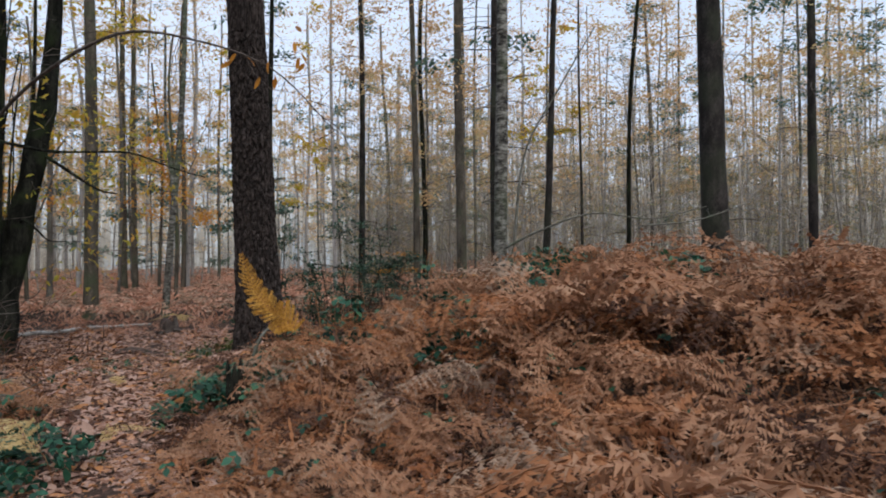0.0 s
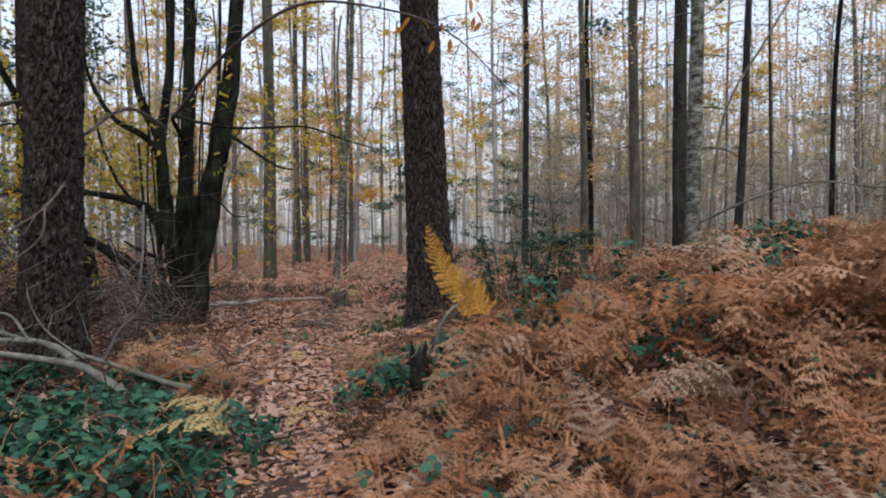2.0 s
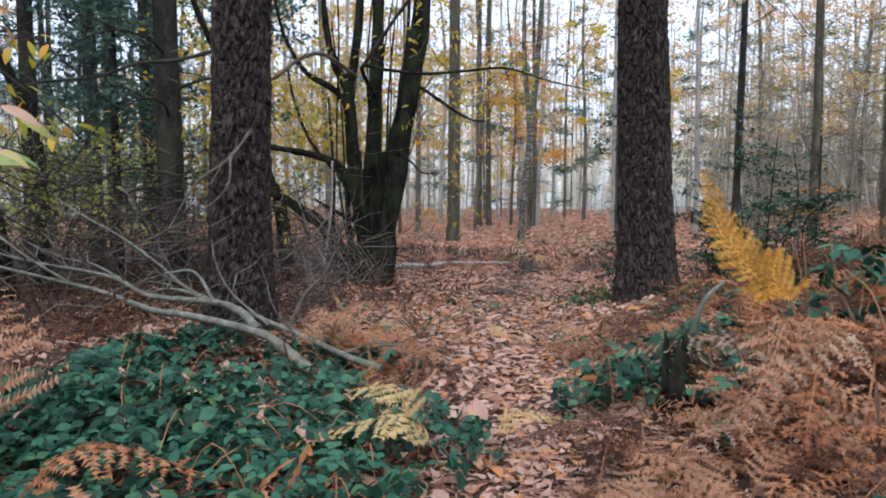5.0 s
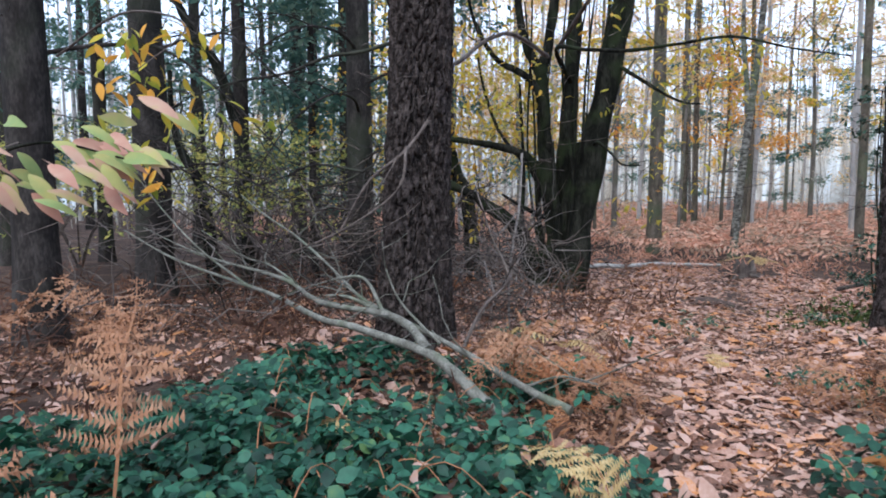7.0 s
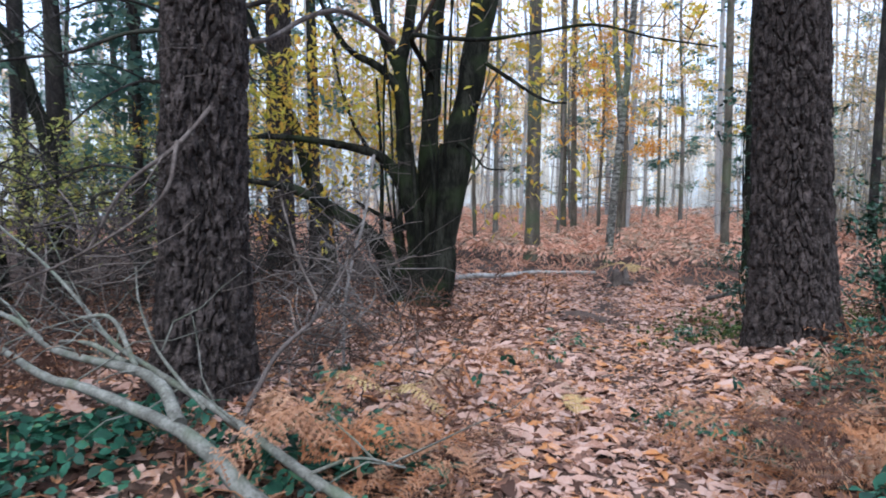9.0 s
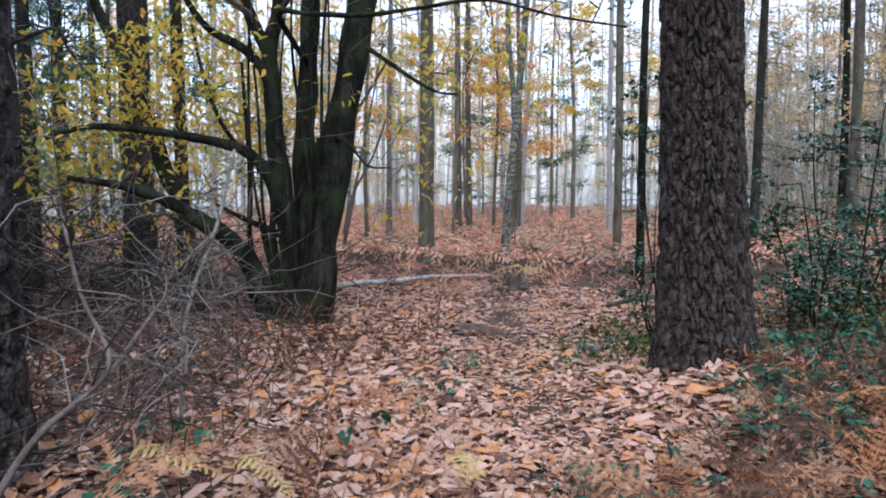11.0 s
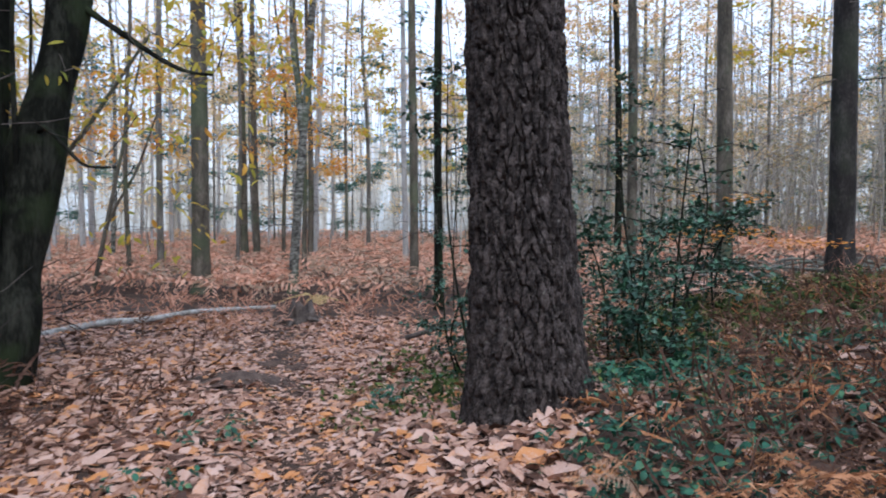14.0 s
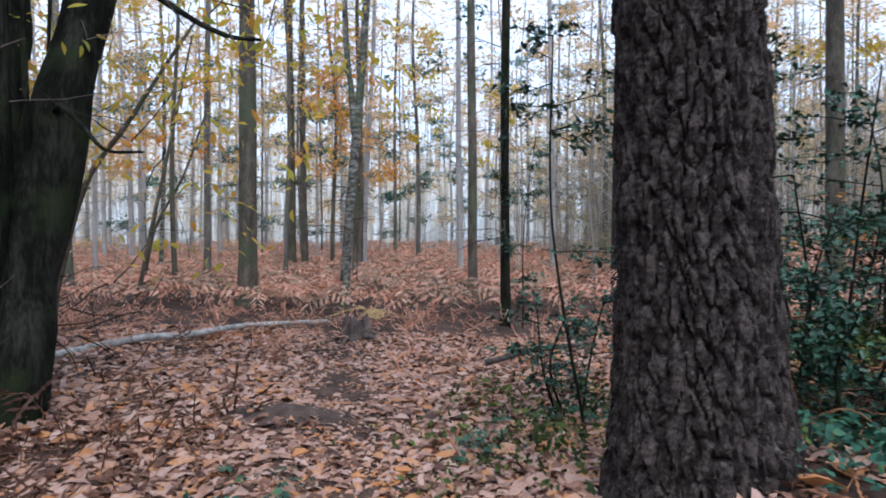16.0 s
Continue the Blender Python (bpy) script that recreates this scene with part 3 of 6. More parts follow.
for k, (x, y, d, h, lean, bark, crown, label, wander) in enumerate(MID):
    mid_tree = tree(x, y, d, h, label, bark, lean, crown, h * 0.30, 2.3, 260, 30, seed=k * 1.7, group="woodland trees", wander=wander)
    if "forked" in label:
        o = part("fork_stem", limb([(-8.34, 20.45, 3.3), (-8.40, 20.4, 4.3), (-8.52, 20.35, 5.6), (-8.47, 20.25, 8.5)], 0.08, 0.03, 9), bark, mid_tree)
        o.matrix_parent_inverse = mid_tree.matrix_world.inverted()

TAKEN_EXTRA = []
# beeches that still hold orange leaves
for k, (x, y, lo, hi, n) in enumerate(((-9.6, 23.7, 3.2, 7.5, 130), (-11.8, 27.5, 3.5, 8.5, 110), (-13.6, 21.6, 3.0, 6.5, 80))):
    tree(x, y, 0.14, 10, "slender beech holding bright orange autumn leaves", M_POLE, (0, 0), "orange", lo, 1.9, n, 10, seed=k * 5.1, group="beeches", wander=0.2, crown_high=hi)
    TAKEN_EXTRA.append((x, y))
# low-crowned spruces to the west
for k, (x, y, d, h) in enumerate(((-13.2, 8.6, 0.30, 15), (-15.0, 11.0, 0.34, 16), (-12.6, 13.6, 0.26, 14), (-16.5, 7.2, 0.30, 16), (-18.0, 10.0, 0.32, 16), (-16.8, 14.0, 0.30, 15), (-14.2, 4.4, 0.28, 14), (-19.0, 5.0, 0.30, 16))):
    tree(x, y, d, h, "dark spruce with drooping blue-green foliage", M_DARKPOLE, (0, 0), "needle", 1.9, 2.7, 230, 14, crown_high=9.0, seed=k * 3.3, group="spruces", wander=0.05)
    TAKEN_EXTRA.append((x, y))

for k, (x, y, h) in enumerate(((-13.6, 11.3, 13), (-17.2, 13.0, 15), (-11.0, 8.7, 9))):
    tree(x, y, 0.24 if h > 10 else 0.14, h, "dense young spruce with dark green foliage to the ground", M_DARKPOLE, (0, 0), "needle", 0.6, 1.9 if h > 10 else 1.0, 230, 10, crown_high=h - 2, seed=k * 4.1, group="spruces", wander=0.05)
    TAKEN_EXTRA.append((x, y))

# ---- the woods beyond: single poles, then the far stand ----
TAKEN = [(m[0], m[1]) for m in MID] + [(-2.8, 9.9), (-5.5, 6.0), (-7.4, 10.7)] + TAKEN_EXTRA


def free(x, y, gap):
    return all((x - a) ** 2 + (y - b) ** 2 > gap * gap for a, b in TAKEN)


made = tried = 0
while made < 66:
    tried += 1
    a, R = -0.75 + 2.5 * (tried * 0.618034 % 1.0), 13 + 24 * rng.uniform(0, 1) ** 0.6
    x, y = -2.5 - math.sin(a) * R, 7 + math.cos(a) * R
    if not free(x, y, 1.3) or abs(math.degrees(a) - 15) < 9 and R < 20 or (-1 < x < 9 and y < 17):
        continue
    TAKEN.append((x, y))
    west = a > 1.0
    d = rng.uniform(0.10, 0.24) if not west else rng.uniform(0.18, 0.36)
    bark = M_DARKPOLE if west else (M_POLE, M_POLE, M_DARKPOLE, M_BIRCH, M_COPPICE)[rng.integers(0, 5)]
    # beyond 20 m the bark is swapped for haze-paled colours
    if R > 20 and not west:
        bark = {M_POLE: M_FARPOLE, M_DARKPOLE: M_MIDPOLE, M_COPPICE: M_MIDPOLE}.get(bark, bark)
    crown = "needle" if west else ("larch", "larch", "needle", "larch", "yellow")[rng.integers(0, 5)]
    h = rng.uniform(13, 18)
    label = {M_BIRCH: SLIM, M_DARKPOLE: DARK}.get(bark, STRAIGHT)
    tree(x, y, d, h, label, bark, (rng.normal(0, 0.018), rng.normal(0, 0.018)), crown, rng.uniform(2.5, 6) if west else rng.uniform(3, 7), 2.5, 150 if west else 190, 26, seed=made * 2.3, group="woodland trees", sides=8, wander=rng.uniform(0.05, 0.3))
    made += 1

far_t, far_b, far_l, far_n, far_s = [], [], [], [], []
count = 0
while count < 335:
    a = -1.0 + 3.1 * (count * 0.618034 % 1.0) if count < 300 else rng.uniform(2.1, 5.3)
    R = 34 + 38 * rng.uniform(0, 1) ** 0.7
    x, y = -3 - math.sin(a) * R, 8 + math.cos(a) * R
    d, h = rng.uniform(0.12, 0.30), rng.uniform(14, 21)
    chunks, line, r = pole_trunk(x, y, d, h, (rng.normal(0, 0.015), rng.normal(0, 0.015)), rng.uniform(0, 0.3), 5, count)
    (far_b if rng.random() < 0.12 else far_t).extend(chunks)
    needle = rng.random() < (0.75 if a > 1.0 else 0.36)
    p = crown_poses(line[-1, 0], line[-1, 1], line[0, 2], rng.uniform(0.0, 3.0), h - 2, 2.9, 88)
    m = poses(p, rng.uniform(0, 6.28, len(p)), None, None, rng.uniform(1.4, 2.9, len(p)))
    (far_n if needle else far_l).append(m)
    count += 1
single("far_trees", far_t, M_FARPOLE, "distant stand of straight grey-brown tree trunks paled for haze", "trees", kind="stuff")
single("far_birches", far_b, M_BIRCH, "distant pale birch trunks among the stand", "trees", kind="stuff")
single("far_autumn_foliage", scatter(FAR_LARCH, np.concatenate(far_l)), M_LARCH, "orange and yellow autumn foliage of the far stand", "foliage", kind="stuff", smooth=False)
single("far_conifer_foliage", scatter(FAR_NEEDLE, np.concatenate(far_n)), M_NEEDLE, "dull green conifer foliage of the far stand", "foliage", kind="stuff", smooth=False)

# leafless undergrowth: upright thin stems with side twigs


def sapling(seed):
    g = np.random.default_rng(seed)
    h = g.uniform(2.0, 4.5)
    line = np.stack([g.normal(0, 0.12, 5).cumsum() * 0.6, g.normal(0, 0.12, 5).cumsum() * 0.6, np.linspace(0, h, 5)], -1)
    out = tube(line, np.linspace(0.022, 0.004, 5), 3, cap=False)
    for _ in range(12):
        f = g.uniform(0.15, 0.95)
        p = np.array([np.interp(f * h, line[:, 2], line[:, k]) for k in range(3)])
        a, L = g.uniform(0, 6.28), g.uniform(0.3, 0.9)
        e = p + np.array([math.cos(a) * L, math.sin(a) * L, L * g.uniform(0.1, 0.9)])
        out += tube(np.array([p, (p + e) / 2 + g.normal(0, 0.04, 3), e]), (0.009, 0.006, 0.003), 3, cap=False)
    v = np.concatenate([c[0] for c in out])
    base = np.cumsum([0] + [len(c[0]) for c in out[:-1]])
    return [(v, np.concatenate([c[1] + b for c, b in zip(out, base)]), 0)]


n = 520
a, R = rng.uniform(-1.0, 2.0, n), 17 + 38 * rng.uniform(0, 1, n) ** 0.7
x, y = -3 - np.sin(a) * R, 8 + np.cos(a) * R
single("undergrowth", scatter([sapling(k) for k in range(8)], poses(on_land(x, y), rng.uniform(0, 6.28, n), None, None, rng.uniform(0.7, 1.9, n))), M_THICKET, "thin leafless saplings and twigs between the trees", "undergrowth", kind="stuff")


# a dense thicket of tall saplings on the rising ground to the north-east
n = 620
a, R = rng.uniform(-0.95, 0.12, n), 22 + 30 * rng.uniform(0, 1, n) ** 0.8
x, y = -1 - np.sin(a) * R, 4 + np.cos(a) * R
grow = rng.uniform(1.2, 2.6, n)
single("thicket", scatter([sapling(60 + k) for k in range(8)], poses(on_land(x, y, -0.1), rng.uniform(0, 6.28, n), rng.normal(0, 0.06, n), rng.normal(0, 0.06, n), grow)), M_THICKET, "dense thicket of thin grey-brown saplings", "undergrowth", kind="stuff")
k = rng.integers(0, n, 9000)
p = on_land(x[k] + rng.normal(0, 0.8, 9000), y[k] + rng.normal(0, 0.8, 9000), grow[k] * rng.uniform(0.3, 4.4, 9000))
single("thicket_foliage", scatter(FAR_LARCH, poses(p, rng.uniform(0, 6.28, 9000), None, None, rng.uniform(0.6, 1.5, 9000))), M_OLIVE, "thin olive and tan leaves in the thicket", "foliage", kind="stuff", smooth=False)
# drifts of orange and yellow leaf high in the farther larches
n = 9000
a, R = rng.uniform(-1.0, 0.75, n), 26 + 26 * rng.random(n) ** 0.8
x, y, up = -2 - np.sin(a) * R, 6 + np.cos(a) * R, rng.uniform(4.5, 17, n)
drift = np.sin(0.55 * x + 0.8 * np.sin(0.4 * up)) * np.sin(0.45 * y + 0.6) + 0.6 * np.sin(0.7 * up + 0.5 * x)
x, y, up = x[drift > -0.1], y[drift > -0.1], up[drift > -0.1]
n = len(x)
single("larch_canopy", scatter(FAR_LARCH, poses(on_land(x, y, up), rng.uniform(0, 6.28, n), None, None, rng.uniform(1.1, 2.4, n))), M_LARCH, "drifts of orange larch foliage high in the far trees", "foliage", kind="stuff", smooth=False)


def far_wood(radius=78, high=42):
    a = np.linspace(0, 2 * np.pi, 361)[:-1]
    lo = np.stack([-3 + radius * np.cos(a), 8 + radius * np.sin(a), np.full(360, -1.5)], -1)
    hi = lo + (0, 0, high)
    i = np.arange(360)
    j = (i + 1) % 360
    return [(np.vstack([lo, hi]), np.stack([i, j, j + 360, i + 360], -1), 0)]


# both rings are added surfaces that glow in place of distant haze
single("backdrop", far_wood(), M_FAR, "glowing painted mist standing for the grey-brown edge of the distant wood", "backdrop", kind="structure", smooth=False)
single("backdrop_haze", far_wood(59, 18), M_HAZE, "glowing ring standing for pale mist between the far trees", "backdrop", kind="structure", smooth=False)

# ---- sweet chestnut coppice ----
COPPICE = [
    (((-7.29, 10.53, -0.30), (-7.15, 10.66, 0.47), (-7.11, 10.80, 1.11), (-7.02, 10.99, 2.09), (-6.92, 11.25, 3.23), (-6.85, 11.53, 4.60), (-6.88, 11.82, 6.68), (-6.8, 12.0, 10.0)), 0.29, 0.10, "stem"),
    (((-7.36, 10.74, -0.25), (-7.41, 10.86, 0.97), (-7.51, 10.98, 2.11), (-7.50, 11.08, 3.12), (-7.60, 11.34, 5.19), (-7.7, 11.6, 9.5)), 0.18, 0.08, "stem"),
    (((-7.38, 10.39, -0.30), (-7.34, 10.47, 0.61), (-7.44, 10.49, 1.31), (-7.56, 10.50, 1.95), (-7.68, 10.61, 2.54), (-7.75, 10.64, 3.16), (-7.73, 10.80, 3.67), (-7.77, 11.03, 5.09), (-7.9, 11.1, 9.0)), 0.155, 0.06, "stem"),
    (((-7.75, 10.64, 3.10), (-7.97, 10.57, 3.58), (-8.05, 10.47, 4.06), (-8.13, 10.43, 5.23), (-8.4, 10.4, 8.5)), 0.09, 0.03, "limb"),
    (((-7.51, 10.33, -0.25), (-7.58, 10.13, 0.51), (-7.78, 9.97, 0.92), (-7.96, 9.68, 1.15), (-8.15, 9.50, 1.33), (-8.49, 9.24, 1.51), (-8.93, 8.83, 1.61)), 0.15, 0.035, "limb"),
    (((-7.52, 10.48, 1.50), (-7.67, 10.32, 1.82), (-7.89, 10.12, 1.99), (-8.18, 9.78, 2.08), (-8.50, 9.41, 2.14), (-8.84, 9.03, 2.15), (-9.15, 8.76, 2.03)), 0.085, 0.025, "limb"),
    (((-7.52, 10.50, 1.90), (-7.56, 10.45, 2.64), (-7.76, 10.29, 3.06), (-8.08, 10.05, 3.29), (-8.26, 9.88, 3.62), (-8.44, 9.75, 4.25), (-8.8, 9.6, 6.5)), 0.08, 0.015, "limb"),
    (((-6.92, 11.26, 3.30), (-6.45, 11.23, 2.99), (-6.04, 11.17, 2.73), (-5.71, 11.09, 2.57), (-5.47, 11.09, 2.53)), 0.035, 0.012, "branch"),
    (((-7.00, 10.88, 2.00), (-6.81, 10.75, 2.07), (-6.53, 10.64, 1.90), (-6.33, 10.61, 1.74), (-6.06, 10.62, 1.72)), 0.028, 0.008, "branch"),
    (((-7.42, 10.44, 0.95), (-7.60, 10.17, 1.10), (-7.65, 9.94, 1.20), (-7.72, 9.70, 1.33)), 0.045, 0.018, "branch"),
    (((-7.04, 11.00, 2.10), (-7.07, 11.18, 3.23), (-7.05, 11.39, 4.20), (-7.1, 11.6, 7.5)), 0.06, 0.02, "limb"),
    (((-7.43, 10.49, -0.05), (-7.75, 10.64, 0.84), (-7.97, 10.82, 1.57), (-8.65, 10.79, 2.28), (-9.09, 10.88, 3.01), (-9.32, 10.94, 3.68)), 0.05, 0.02, "limb"),
    (((-7.50, 11.08, 3.00), (-6.95, 9.90, 3.28), (-6.22, 9.47, 3.11), (-5.49, 9.24, 2.96), (-4.89, 9.17, 2.93), (-4.29, 9.10, 2.90), (-3.71, 9.00, 2.69), (-3.19, 8.87, 2.53)), 0.035, 0.006, "branch"),
    (((-7.30, 10.45, -0.1), (-7.22, 10.32, 0.4), (-7.24, 10.33, 1.2), (-7.34, 10.38, 2.1)), 0.05, 0.02, "limb"),
    (((-7.62, 10.50, -0.1), (-7.86, 10.38, 0.7), (-7.90, 10.42, 1.7), (-8.05, 10.5, 3.0)), 0.045, 0.02, "limb"),
]


def leaf_shape(length, width, fold=0.25, curl=0.0, rows=5, droop=0.0):
    """A pointed leaf along +x: two halves folded along the midrib, curled."""
    u = np.linspace(0, 1, rows)
    w = width / 2 * np.sin(np.pi * np.clip(u, 0.02, 0.985)) ** 0.75 * (1.08 - 0.25 * u)
    z = -droop * length * u ** 2 + curl * length * np.sin(u * 2.6)
    mid = np.stack([u * length, np.zeros(rows), z], -1)
    L = mid + np.stack([np.zeros(rows), w, fold * w * (1 + 0.35 * np.sin(u * 9))], -1)
    R = mid - np.stack([np.zeros(rows), w, -fold * w * (1 + 0.35 * np.cos(u * 8))], -1)
    v = np.vstack([mid, L, R])
    i = np.arange(rows - 1)
    q = np.concatenate([np.stack([i, i + 1, i + 1 + rows, i + rows], -1), np.stack([i, i + 2 * rows, i + 1 + 2 * rows, i + 1], -1)])
    return [(v, q, 0)]


def twig_cloud(anchors, spread, count, length, thick=0.006, up=0.1):
    """Crooked thin twigs that start round given points: lines and tubes."""
    out, tips = [], []
    anchors = np.asarray(anchors, float)
    for _ in range(count):
        p = anchors[rng.integers(0, len(anchors))] + rng.normal(0, 1, 3) * spread
        d = rng.normal(0, 1, 3)
        d[2] = d[2] * 0.6 + up
        d /= np.linalg.norm(d)
        L = length * rng.uniform(0.4, 1.3)
        line = [p]
        for _k in range(4):
            d = d + rng.normal(0, 0.28, 3)
            d /= np.linalg.norm(d)
            line.append(line[-1] + d * L / 4)
        out += tube(np.array(line), np.linspace(thick, thick * 0.3, 5), 3, cap=False)
        tips += line[1:]
    return out, np.array(tips)


for k in range(10):
    a = rng.uniform(0, 6.28)
    b = np.array((-7.42 + 0.22 * math.cos(a), 10.62 + 0.22 * math.sin(a), -0.1))
    e = b + np.array((0.5 * math.cos(a) - 0.15, 0.4 * math.sin(a), rng.uniform(3.0, 6.5)))
    COPPICE.append((tuple(map(tuple, (b, b + (e - b) * (0.5, 0.5, 0.3) + rng.normal(0, 0.08, 3), b + (e - b) * (0.7, 0.7, 0.65) + rng.normal(0, 0.10, 3), e))), rng.uniform(0.02, 0.055), 0.01, "shoot"))
root = thing("chestnut_coppice", "old many-stemmed sweet chestnut coppice with dark green-stained bark", "tree", (-7.4, 10.6, float(land(-7.4, 10.6))))
inv = root.matrix_world.inverted()
kids = []
ends = []
for k, (pts, r0, r1, name) in enumerate(COPPICE):
    thick = name == "stem"
    line = bend(pts, 8)
    f = np.linspace(0, 1, len(line))
    rad = (r0 + (r1 - r0) * f ** 0.85) * (1 + (0.3 if thick else 0.15) * np.exp(-(line[:, 2] - line[0, 2]) / 0.25) * (line[0, 2] < 0.1))
    rad = rad * (1 + 0.06 * np.sin(f * 21 + k) + 0.04 * np.sin(f * 47 + 2 * k))
    kids.append(part(name, tube(line, rad, 18 if thick else 10, 0.16, k * 3.1), M_COPPICE, root))
    ends += list(line[len(line) // 2:])
kids.append(part("root_collar", tube(np.array([(-7.36, 10.52, -0.35), (-7.36, 10.54, 0.0), (-7.36, 10.58, 0.2), (-7.34, 10.64, 0.55), (-7.30, 10.74, 1.1), (-7.27, 10.86, 1.7), (-7.26, 10.95, 2.1)]), (0.46, 0.36, 0.29, 0.21, 0.15, 0.11, 0.05), 30, 0.55, 5.0), M_COPPICE, root, "gnarled swollen base"))
tw, tips = twig_cloud([e for e in ends if e[2] > 1.0], 0.1, 150, 0.9, 0.007)
kids.append(part("twigwork", tw, M_TWIG, root, "fine bare twigs", kind="stuff"))
YLEAF = [leaf_shape(0.125, 0.05, 0.2, 0.0, 4, d) for d in (0.15, 0.35, 0.5)]
# yellow leaves: behind the stems and out to the east
c1 = np.concatenate([rng.normal((-9.3, 11.8, 2.5), (1.2, 0.9, 0.8), (95, 3)), rng.normal((-8.6, 11.3, 3.3), (0.9, 0.8, 0.7), (55, 3)), rng.normal((-6.3, 12.2, 3.3), (0.6, 0.6, 0.6), (36, 3)), rng.normal((-9.5, 9.3, 2.0), (0.8, 0.7, 0.55), (40, 3)), rng.normal((-9.2, 9.8, 2.7), (0.7, 0.6, 0.6), (66, 3))])
p = np.repeat(c1, 15, 0) + rng.normal(0, 0.17, (len(c1) * 15, 3))
p = p[p[:, 2] > 0.7]
m = poses(p, rng.uniform(0, 6.28, len(p)), rng.normal(0, 0.5, len(p)), rng.normal(0.3, 0.4, len(p)), rng.uniform(0.6, 1.15, len(p)))
kids.append(part("foliage", scatter(YLEAF, m), M_YELLOW, root, "yellow and orange autumn leaves", smooth=False, kind="stuff"))
tw2, _ = twig_cloud(c1, 0.15, 260, 0.8, 0.005)
kids.append(part("twigwork", tw2, M_TWIG, root, kind="stuff"))
for o in kids:
    o.matrix_parent_inverse = inv

leaner = thing("leaning_tree", "young green-stained tree leaning behind the coppice", "tree", (-9.1, 10.6, float(land(-9.1, 10.6))))
inv = leaner.matrix_world.inverted()
o = part("trunk", limb([(-8.95, 10.5, -0.3), (-9.12, 10.47, 1.23), (-9.38, 10.5, 1.65), (-9.63, 10.45, 2.36), (-10.07, 10.43, 3.16), (-10.55, 10.4, 4.05), (-11.05, 10.37, 5.03), (-11.9, 10.3, 7.5)], 0.13, 0.04, 10), M_COPPICE, leaner)
o.matrix_parent_inverse = inv
for pts in ([(-10.9, 14.85, -0.4), (-10.77, 14.84, 0.3), (-10.23, 14.81, 1.83), (-9.59, 14.89, 2.69), (-9.09, 15.03, 3.48), (-8.73, 15.23, 4.14)], [(-12.9, 19.2, -0.5), (-12.5, 19.3, 1.4), (-12.2, 19.6, 3.4), (-11.9, 19.9, 5.5)], [(-14.6, 21.6, -0.5), (-14.2, 21.6, 1.2), (-13.4, 21.7, 2.6), (-12.8, 21.8, 4.2)]):
    leaner = thing("leaning_sapling", "thin leaning sapling with a crooked grey stem", "tree", pts[0], "leaning saplings")
    inv = leaner.matrix_world.inverted()
    o = part("trunk", limb(pts, 0.055, 0.02, 8), M_POLE, leaner)
    o.matrix_parent_inverse = inv
    tw, _ = twig_cloud(pts[2:], 0.1, 14, 0.8, 0.006)
    o = part("twigwork", tw, M_TWIG, leaner, kind="stuff")
    o.matrix_parent_inverse = inv

# ---- pine limbs and the fallen branch ----
def branch_thing(name, label, lines, mat, category="branch", sides=9, twigs=0, twig_len=0.5, group=""):
    first = lines[0][0][0]
    top = thing(name, label, category, first, group)
    inv = top.matrix_world.inverted()
    pts_all = []
    for k, (pts, r0, r1) in enumerate(lines):
        o = part("main_limb" if k == 0 else "side_limb", limb(pts, r0, r1, sides, 0.15, 7, 0.7, k * 2.7), mat, top)
        o.matrix_parent_inverse = inv
        pts_all += [q for q in bend(pts, 4)[4:]]
    if twigs:
        tw, _ = twig_cloud(pts_all, 0.01, twigs, twig_len, 0.006, 0.25)
        o = part("twigwork", tw, mat, top, kind="stuff")
        o.matrix_parent_inverse = inv
    return top


